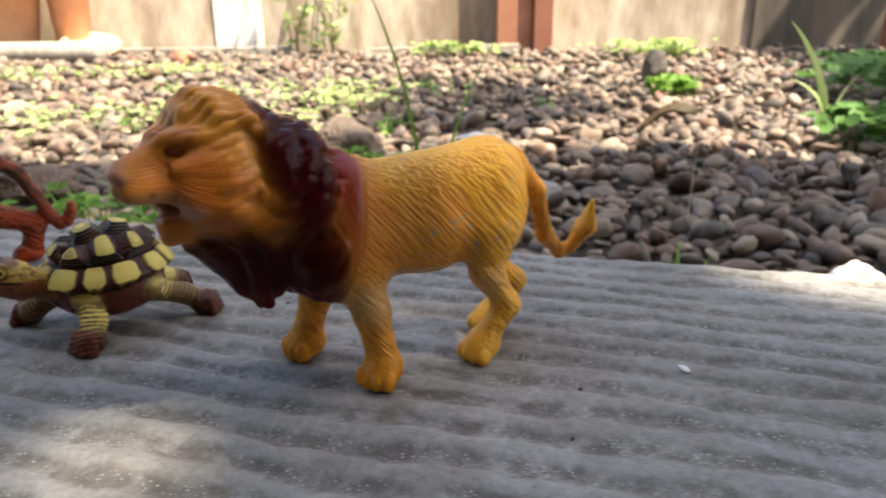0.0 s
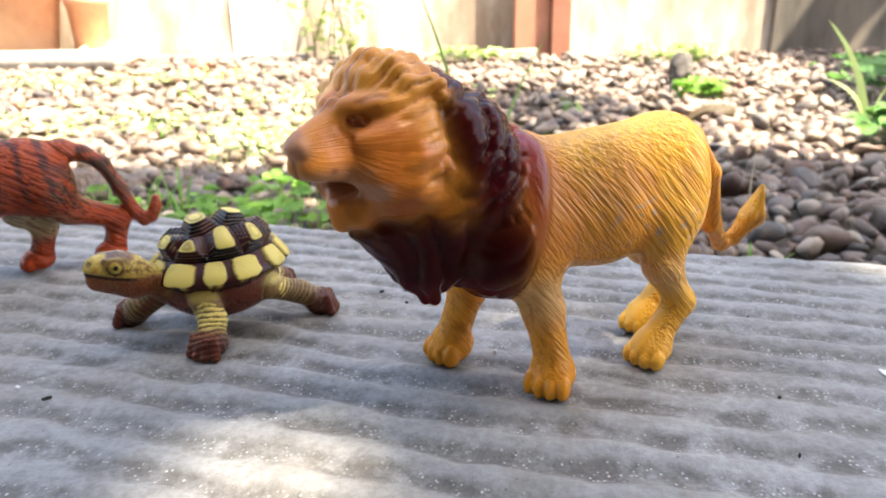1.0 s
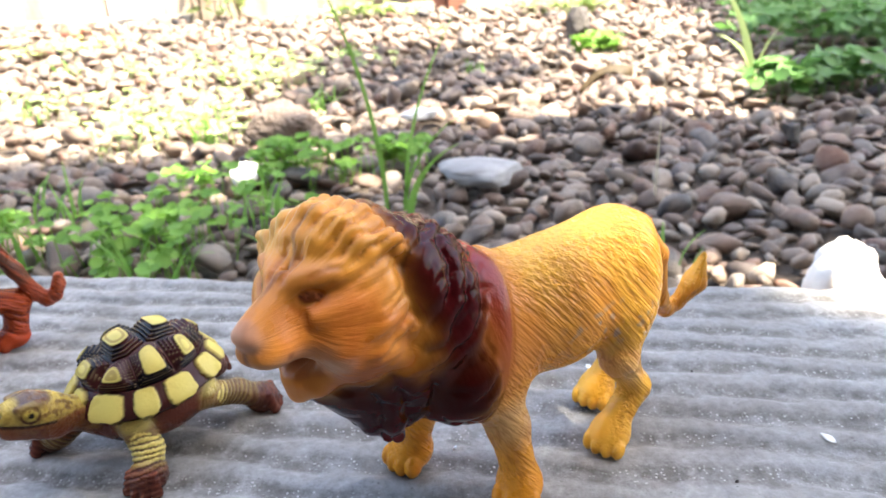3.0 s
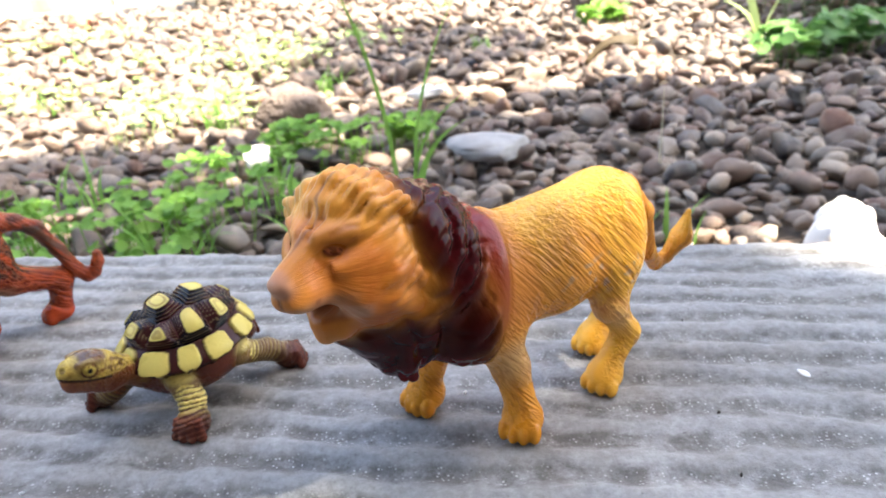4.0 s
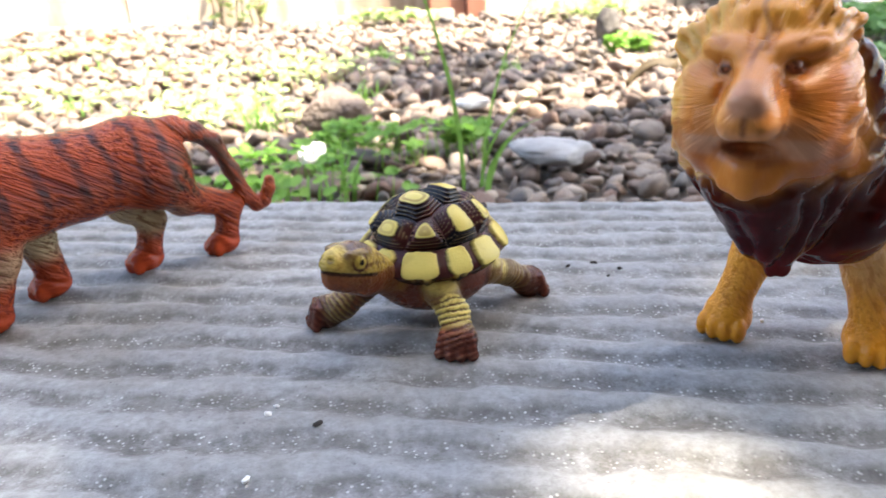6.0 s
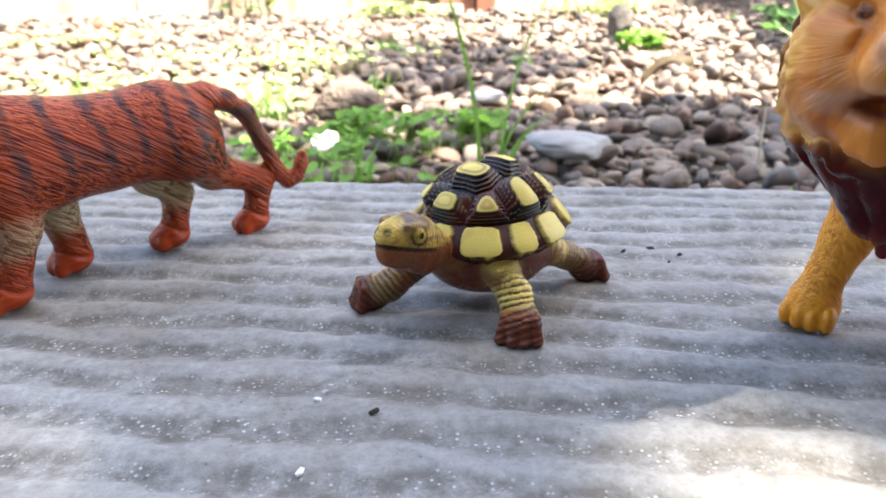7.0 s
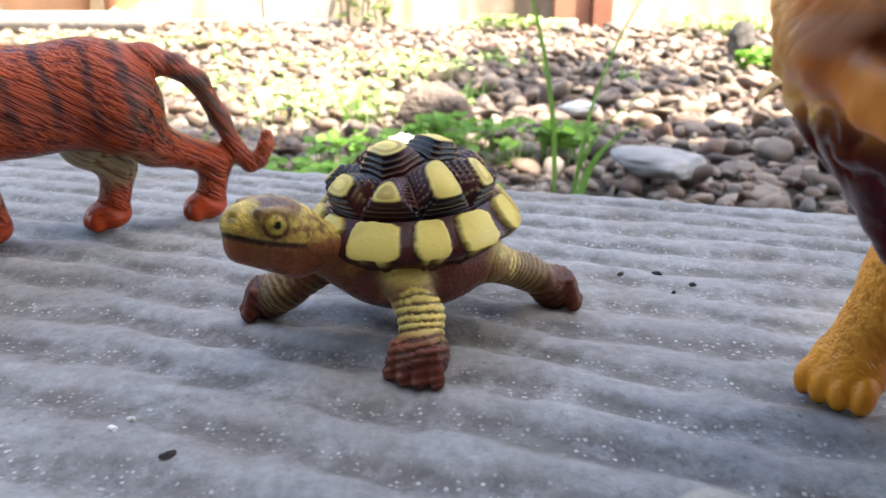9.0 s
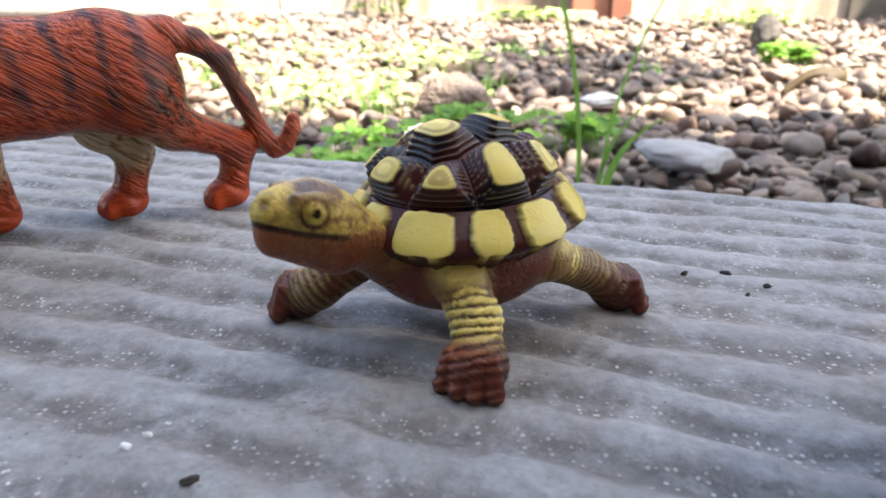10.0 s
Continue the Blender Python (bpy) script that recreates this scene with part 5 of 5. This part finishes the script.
stone("white_chip", -0.20, 0.93, -0.095, (0.022, 0.018, 0.016), 50, CHALK_MAT, 21, "white stone chip on the gravel")
stone("blue_stone", 0.60, 0.98, -0.102, (0.019, 0.016, 0.017), 50, ROCK_MAT, 23, "blue-grey stone on the gravel")

# ---- plants ----


def blade(verts, faces, base, lean, length, width, bend, twist=0.0, n=7):
    """A tapering, bending grass blade with a folded midrib."""
    base = np.array(base, float)
    d = np.array((math.cos(lean), math.sin(lean), 0))
    side = np.array((-d[1], d[0], 0))
    side = side * math.cos(twist) + d * math.sin(twist)
    k = len(verts)
    for i in range(n):
        t = i / (n - 1)
        a = bend * t
        c = base + d * length * (t * math.sin(a) * 0.75) + np.array((0, 0, length * t * math.cos(a * 0.8)))
        w = width * (1 - t) ** 0.6 * (0.6 + 0.4 * min(1, t * 5)) + 0.0002
        verts.extend([tuple(c - side * w), tuple(c + np.array((0, 0, -0.25 * w)) - d * 0.3 * w), tuple(c + side * w)])
    for i in range(n - 1):
        a = k + 3 * i
        faces.extend([(a, a + 1, a + 4, a + 3), (a + 1, a + 2, a + 5, a + 4)])


def grass_tuft(x, y, n, length, width, spread, seed, mat, label, name="grass_tuft"):
    rnd = random.Random(seed)
    z = -0.128 + 0.036 * min(max(y - 1.5, 0), 3.4)
    ob = new(name)
    ob.location = (x, y, z)
    for _ in range(n):
        vs, fs = [], []
        blade(vs, fs, (rnd.uniform(-spread, spread), rnd.uniform(-spread, spread), 0), rnd.uniform(0, 6.28), length * rnd.uniform(0.5, 1.1), width * rnd.uniform(0.6, 1.2), rnd.uniform(0.3, 1.3), rnd.uniform(-0.5, 0.5))
        leaf = new("blade", mesh_from("blade", vs, fs, mat))
        leaf.parent = ob
    return tagged(ob, label, "grass", "grass tufts in the gravel")


def leaf_disc(vs, fs, c, normal, size, rnd, long=1.0):
    """One small rounded leaf, slightly cupped."""
    n = Vector(normal).normalized()
    a = n.orthogonal().normalized()
    a.rotate(Matrix.Rotation(rnd.uniform(0, 6.28), 3, n))
    b = n.cross(a)
    k = len(vs)
    vs.append(tuple(Vector(c) - n * size * 0.18))
    m = 7
    for i in range(m):
        t = 2 * math.pi * i / m
        vs.append(tuple(Vector(c) + a * math.cos(t) * size * long * rnd.uniform(0.85, 1.1) + b * math.sin(t) * size * rnd.uniform(0.85, 1.1)))
    for i in range(m):
        fs.append((k, k + 1 + i, k + 1 + (i + 1) % m))


def weed_patch(name, x, y, rx, ry, n, size, height, seed, mat, label, long=1.0):
    """Low creeping weed: many little leaves on short stems, thicker toward the middle."""
    rnd = random.Random(seed)
    z0 = -0.125 + 0.036 * min(max(y - 1.5, 0), 3.4)
    vs, fs = [], []
    clumps = [(rnd.gauss(0, 0.45) * rx, rnd.gauss(0, 0.45) * ry) for _ in range(max(3, n // 14))]
    for _ in range(n):
        cx, cy = rnd.choice(clumps)
        px, py = cx + rnd.gauss(0, 0.16) * rx, cy + rnd.gauss(0, 0.16) * ry
        h = height * rnd.uniform(0.4, 1.1)
        tip = Vector((px, py, h))
        root = Vector((px + rnd.uniform(-0.012, 0.012), py + rnd.uniform(-0.012, 0.012), 0))
        k = len(vs)
        for q in (root, tip):
            vs.extend([(q.x - 0.0006, q.y, q.z), (q.x + 0.0006, q.y, q.z)])
        fs.append((k, k + 1, k + 3, k + 2))
        for j in range(3):
            a = 2 * math.pi * j / 3 + rnd.uniform(-0.4, 0.4)
            s = size * rnd.uniform(0.6, 1.15)
            c = tip + Vector((math.cos(a), math.sin(a), rnd.uniform(-0.2, 0.3))) * s * 0.9
            leaf_disc(vs, fs, c, (rnd.gauss(0, 0.4), rnd.gauss(0, 0.4) - 0.15, 1), s, rnd, long)
    ob = new(name, mesh_from(name, vs, fs, mat))
    ob.location = (x, y, z0)
    return tagged(ob, label, "weeds", kind="stuff")


weed_patch("clover_patch", -0.30, 0.75, 0.21, 0.18, 165, 0.0072, 0.052, 1, CLOVER_MAT, "patch of small green clover leaves among pebbles")
weed_patch("clover_patch", -0.13, 1.02, 0.12, 0.10, 90, 0.007, 0.05, 2, CLOVER_MAT, "patch of small green clover leaves among pebbles")
weed_patch("clover_patch", 0.02, 0.98, 0.06, 0.05, 26, 0.008, 0.045, 3, CLOVER_MAT, "patch of small green clover leaves among pebbles")
weed_patch("weed_patch", -0.42, 1.45, 0.28, 0.26, 170, 0.006, 0.045, 4, SUN_LEAF_MAT, "sunlit bright green weeds among pebbles")
weed_patch("weed_patch", -1.05, 1.75, 0.55, 0.38, 200, 0.0065, 0.04, 5, SUN_LEAF_MAT, "sunlit bright green weeds among pebbles")
weed_patch("weed_patch", -0.35, 2.15, 0.45, 0.4, 200, 0.007, 0.045, 6, SUN_LEAF_MAT, "sunlit bright green weeds among pebbles")
weed_patch("weed_patch", -1.3, 2.8, 0.8, 0.55, 230, 0.008, 0.05, 7, SUN_LEAF_MAT, "sunlit bright green weeds among pebbles")
weed_patch("weed_patch", 0.70, 2.13, 0.12, 0.07, 80, 0.012, 0.06, 8, CLOVER_MAT, "green weeds at the foot of the upright rock")
weed_patch("weed_patch", 1.05, 3.55, 0.30, 0.2, 110, 0.016, 0.09, 9, SUN_LEAF_MAT, "green weeds along the foot of the wall")
weed_patch("weed_patch", 0.10, 3.75, 0.35, 0.12, 90, 0.016, 0.08, 10, SUN_LEAF_MAT, "green weeds along the foot of the wall")
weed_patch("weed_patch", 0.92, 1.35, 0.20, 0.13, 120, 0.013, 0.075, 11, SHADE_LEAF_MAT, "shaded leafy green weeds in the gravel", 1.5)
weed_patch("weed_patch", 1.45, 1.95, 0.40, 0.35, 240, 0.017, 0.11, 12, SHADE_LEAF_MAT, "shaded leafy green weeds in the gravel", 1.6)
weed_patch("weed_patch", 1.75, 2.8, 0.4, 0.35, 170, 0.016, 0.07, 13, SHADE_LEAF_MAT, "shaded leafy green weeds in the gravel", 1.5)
for i, (x, y, n, ln) in enumerate(((-0.30, 1.28, 22, 0.09), (-0.12, 1.55, 16, 0.08), (-0.75, 1.62, 16, 0.06), (0.28, 1.9, 10, 0.06), (-0.05, 2.35, 18, 0.07), (0.33, 2.9, 12, 0.07),
                                   (-0.9, 2.3, 16, 0.06), (-0.24, 0.66, 9, 0.10), (-0.39, 0.70, 10, 0.08), (-0.17, 0.80, 9, 0.09), (-0.42, 0.88, 12, 0.07), (-0.10, 0.60, 6, 0.07), (0.22, 0.58, 5, 0.05), (0.86, 2.75, 12, 0.06), (-1.6, 2.2, 14, 0.06))):
    grass_tuft(x, y, n, ln, 0.0028, 0.03, 60 + i, GRASS_MAT, "small tuft of thin green grass")


def tall_grass(name, x, y, stems, label, z=-0.125, mat=GRASS_MAT):
    root = tagged(new(name), label, "grass")
    root.location = (x, y, z)
    for dx, dy, lean, length, width, bend, tw in stems:
        vs, fs = [], []
        blade(vs, fs, (dx, dy, 0), lean, length, width, bend, tw, 12)
        ob = new("blade", mesh_from("blade", vs, fs, mat))
        ob.parent = root
    return root


tall_grass("tall_grass", -0.022, 0.800, ((0, 0, 2.9, 0.285, 0.0030, 0.30, 1.2), (0.022, 0.0, 0.3, 0.235, 0.0032, 0.42, 1.2), (0.026, -0.01, 0.25, 0.115, 0.0065, 1.0, 1.3), (0.02, 0.0, 0.1, 0.15, 0.003, 0.85, 1.2)),
           "tall thin green grass stems growing beside the sheet")
tall_grass("bladed_weed", 0.84, 1.50, ((0, 0, 2.6, 0.26, 0.011, 0.5, 1.4), (0.01, 0, 2.9, 0.16, 0.010, 0.9, 1.2), (0.0, 0, 3.0, 0.08, 0.008, 1.2, 1.2), (0.01, 0, 0.4, 0.17, 0.008, 0.8, 1.3)),
           "light green broad-bladed weed in the gravel", mat=SUN_LEAF_MAT)
tall_grass("dry_stalk", 0.285, 0.76, ((0, 0, 1.0, 0.10, 0.0028, 0.1, 1.0),), "dry straw stalk standing among pebbles", mat=STRAW_MAT)


def build_shrub():
    """Thin bare-stemmed shrub against the wall."""
    root = tagged(new("thin_shrub"), "thin-stemmed shrub with sparse leaves against the wall", "shrub")
    root.location = (-0.75, 4.0, -0.03)
    rnd = random.Random(5)
    tips = []
    for i in range(9):
        cu = bpy.data.curves.new("stem", "CURVE")
        cu.dimensions, cu.bevel_depth, cu.bevel_resolution = "3D", 0.006, 1
        sp = cu.splines.new("POLY")
        sp.points.add(6)
        a, ln, lean = rnd.uniform(0, 6.28), rnd.uniform(0.45, 0.95), rnd.uniform(0.1, 0.5)
        x0 = rnd.uniform(-0.15, 0.15)
        for j, pnt in enumerate(sp.points):
            t = j / 6
            q = (x0 + math.cos(a) * lean * ln * t**1.3 + rnd.uniform(-0.01, 0.01), math.sin(a) * 0.2 * ln * t, ln * t)
            pnt.co, pnt.radius = (*q, 1), 1 - 0.7 * t
            if t > 0.15:
                tips.append(q)
        cu.materials.append(TWIG_MAT)
        tmp = new("stem", cu)
        me = bpy.data.meshes.new_from_object(tmp.evaluated_get(bpy.context.evaluated_depsgraph_get()))
        bpy.data.objects.remove(tmp)
        stem = new("stem", me)
        stem.parent = root
    vs, fs = [], []
    for q in tips:
        for _ in range(3):
            c = (q[0] + rnd.gauss(0, 0.04), q[1] + rnd.gauss(0, 0.03), q[2] + rnd.gauss(0, 0.03))
            leaf_disc(vs, fs, c, (rnd.gauss(0, 0.6), rnd.gauss(0, 0.6), 1), rnd.uniform(0.012, 0.022), rnd, 2.0)
    ob = new("foliage", mesh_from("foliage", vs, fs, SUN_LEAF_MAT))
    ob.parent = root
    ob["kind"] = "stuff"


build_shrub()


def build_dead_leaf():
    vs, fs = [], []
    n = 14
    for i in range(n):
        t = i / (n - 1)
        w = 0.013 * math.sin(math.pi * min(1, t * 0.95 + 0.03)) ** 0.8
        z = 0.022 * math.sin(t * 3.0) + 0.01 * t
        vs.extend([(-0.065 + 0.13 * t, -w, z + 0.012 * math.sin(t * 5)), (-0.065 + 0.13 * t, 0, z - 0.004), (-0.065 + 0.13 * t, w, z + 0.008)])
    for i in range(n - 1):
        a = 3 * i
        fs.extend([(a, a + 3, a + 4, a + 1), (a + 1, a + 4, a + 5, a + 2)])
    ob = new("dead_leaf", mesh_from("dead_leaf", vs, fs, DEADLEAF_MAT))
    mod = ob.modifiers.new("thick", "SOLIDIFY")
    mod.thickness = 0.0012
    ob.matrix_world = pose(0.47, 1.41, -0.085, 12, -10, 14)
    tagged(ob, "curled brown fallen leaf lying on the pebbles", "leaf")


build_dead_leaf()

# ---- things along the wall ----


def block(name, lo, hi, mat, label, category, m=None, bevel=0.006):
    bm = bmesh.new()
    box(bm, lo, hi, bevel)
    me = bpy.data.meshes.new(name)
    bm.to_mesh(me)
    bm.free()
    me.materials.append(mat)
    ob = new(name, me)
    if m is not None:
        ob.matrix_world = m
    return tagged(ob, label, category)


block("plank", (-0.42, -0.045, -0.03), (0.42, 0.045, 0.03), PLANK_MAT, "old grey wooden plank lying against the wall", "plank", pose(0.02, 4.03, -0.015, 0, -1.5, -1))
block("plank", (-0.62, -0.05, -0.035), (0.62, 0.05, 0.035), PLANK_MAT, "old grey wooden plank lying against the wall", "plank", pose(-1.5, 4.15, -0.02, 0, 0, 0))


def build_log():
    prof = [(0.0, -0.95), (0.05, -0.95), (0.056, -0.93), (0.058, -0.3), (0.054, 0.2), (0.056, 0.93), (0.05, 0.95), (0.0, 0.95)]
    ob = new("pale_log", lathe(prof, PLANK_MAT, "pale_log", 20))
    ob.matrix_world = pose(-2.68, 3.72, 0.005, 0, 90, -7)
    tagged(ob, "bleached grey round timber lying on the gravel", "log")


build_log()


def build_pots():
    prof = [(0.0, 0.0), (0.19, 0.0), (0.2, 0.01), (0.26, 0.38), (0.285, 0.385), (0.29, 0.45), (0.27, 0.455), (0.255, 0.40), (0.18, 0.04), (0.0, 0.04)]
    ob = new("clay_pot", lathe(prof, POT_MAT, "clay_pot", 36))
    ob.location = (-2.52, 4.0, -0.05)
    tagged(ob, "large sun-bleached terracotta plant pot by the wall", "pot")
    ob = new("clay_pot", lathe([(r * 0.42, z * 0.9) for r, z in prof], POT_MAT, "clay_pot", 30))
    ob.location = (-2.13, 4.10, -0.05)
    tagged(ob, "narrow terracotta pot standing by the wall", "pot")
    ob = new("clay_shard", lathe([(0.0, 0.0), (0.15, 0.0), (0.165, 0.03), (0.16, 0.035), (0.14, 0.012), (0.0, 0.012)], POT_MAT, "clay_shard", 30))
    ob.matrix_world = pose(-1.98, 3.98, 0.015, 20, 8, 0)
    tagged(ob, "broken terracotta saucer leaning by the wall", "pot")
    stone("red_brick_lump", -1.28, 3.45, -0.02, (0.075, 0.06, 0.05), 30, BRICK_MAT, 31, "weathered lump of red brick on the gravel")


build_pots()
block("white_post", (-0.09, -0.09, 0), (0.09, 0.09, 1.1), METAL_MAT, "grey-white painted concrete block post by the wall", "post", pose(2.62, 3.7, -0.07, 0, 0, 8))
block("brown_post", (-0.05, -0.06, 0), (0.05, 0.06, 1.4), POST_SIDE_MAT, "dark brown post by the wall", "post", pose(2.42, 3.75, -0.07, 0, 0, 8))


def build_pipe():
    ob = new("wall_pipe", lathe([(0.0, 0.0), (0.016, 0.0), (0.016, 1.5), (0.0, 1.5)], METAL_MAT, "wall_pipe", 14))
    ob.location = (2.33, 3.62, -0.07)
    tagged(ob, "thin pale pipe standing before the wall", "pipe")


build_pipe()

# ---- a tree added overhead, out of view, its crown cut to break the sunlight ----


def in_sun(x, y):
    """Where its crown lets the sun reach the ground."""
    wob = 0.07 * math.sin(x * 5.0) + 0.05 * math.sin(x * 13.0 + 1.0)
    for cx, cy, rx, ry, turn in ((-0.080, 0.153, 0.020, 0.0034, -12), (0.092, 0.150, 0.009, 0.0024, -10), (0.300, 0.370, 0.150, 0.080, -15), (0.330, 0.450, 0.120, 0.110, 0), (0.220, 0.278, 0.090, 0.032, -15), (-0.0105, 0.2280, 0.0105, 0.0048, 15),
                                 (-0.225, 0.175, 0.011, 0.003, 0), (-0.19, 0.92, 0.06, 0.03, 0), (-0.37, 0.80, 0.05, 0.03, 10), (-0.23, 0.70, 0.04, 0.022, -10), (-0.33, 0.93, 0.05, 0.03, 0), (0.03, 0.92, 0.05, 0.03, 0), (-0.05, 1.08, 0.07, 0.04, 0), (0.27, 1.12, 0.06, 0.03, 10)):
        a = radians(turn)
        dx, dy = x - cx, y - cy
        u, v = dx * math.cos(a) + dy * math.sin(a), -dx * math.sin(a) + dy * math.cos(a)
        if (u / rx) ** 2 + (v / ry) ** 2 < 1:
            return True
    if x > 0.96 + 0.33 * (y - 1.4) + wob:
        return x > 2.4 + 3 * wob and math.sin(x * 9 + 2 * math.sin(y * 5)) * math.sin(y * 7 + 1.7 * math.sin(x * 4)) > 0.15
    if ((x - 0.10) / 0.36) ** 2 + ((y - 1.95) / 0.48) ** 2 < 1 + 3 * wob:
        return math.sin(x * 37) * math.sin(y * 29 + x * 11) > 0.45
    return y > 1.22 + wob


def build_tree():
    rnd = random.Random(77)
    tree = tagged(new("shade_tree"), "unseen leafy tree added overhead to shade the gravel", "tree")
    tree.location = (2.6, -2.2, -0.13)
    origin = Vector(tree.location)
    height = 4.6
    vs, fs = [], []
    y = -0.35
    while y < 4.7:
        x = -1.5
        while x < 2.9:
            small = -0.3 < x < 0.45 and 0.05 < y < 0.5
            for _ in range(4 if small else 2):
                gx, gy = x + rnd.uniform(-0.02, 0.02), y + rnd.uniform(-0.02, 0.02)
                s = rnd.uniform(0.012, 0.020) if small else rnd.uniform(0.026, 0.04)
                m = s * (1.2 if small else 0.4)
                if in_sun(gx, gy) or any(in_sun(gx + m * w * math.cos(a), gy + m * w * math.sin(a)) for w in ((1.0, 0.75, 0.5, 0.25) if small else (1.0,)) for a in (0, 0.8, 1.6, 2.4, 3.1, 3.9, 4.7, 5.5)):
                    continue
                h = height + rnd.uniform(-0.18, 0.25)
                c = Vector((gx, gy, 0)) + SUN * (h / SUN.z) - origin
                leaf_disc(vs, fs, c, SUN + Vector((rnd.gauss(0, 0.22), rnd.gauss(0, 0.22), rnd.gauss(0, 0.22))), s, rnd, 1.25)
            x += 0.022 if (-0.35 < x < 0.5 and 0.0 < y < 0.55) else 0.042
        y += 0.022 if 0.0 < y < 0.55 else 0.042
    ob = new("crown", mesh_from("crown", vs, fs, CROWN_MAT))
    ob.parent = tree
    cu = bpy.data.curves.new("limbs", "CURVE")
    cu.dimensions, cu.bevel_depth, cu.bevel_resolution = "3D", 0.09, 3
    for end, r in (((-1.4, 0.4, 4.7), 0.35), ((1.8, 2.0, 4.8), 0.3), ((1.0, 3.0, 4.8), 0.35), ((0.8, 0.8, 4.7), 0.3)):
        sp = cu.splines.new("POLY")
        sp.points.add(9)
        for j, pnt in enumerate(sp.points):
            t = j / 9
            pnt.co = (end[0] * t**1.6, end[1] * t**1.6, end[2] * t**0.75, 1)
            pnt.radius = 1.0 - (1 - r * 0.4) * t
    tmp = new("limbs", cu)
    me = bpy.data.meshes.new_from_object(tmp.evaluated_get(bpy.context.evaluated_depsgraph_get()))
    bpy.data.objects.remove(tmp)
    me.materials.clear()
    me.materials.append(BARK_MAT)
    ob = new("trunk", me)
    ob.parent = tree


build_tree()
build_pebbles()
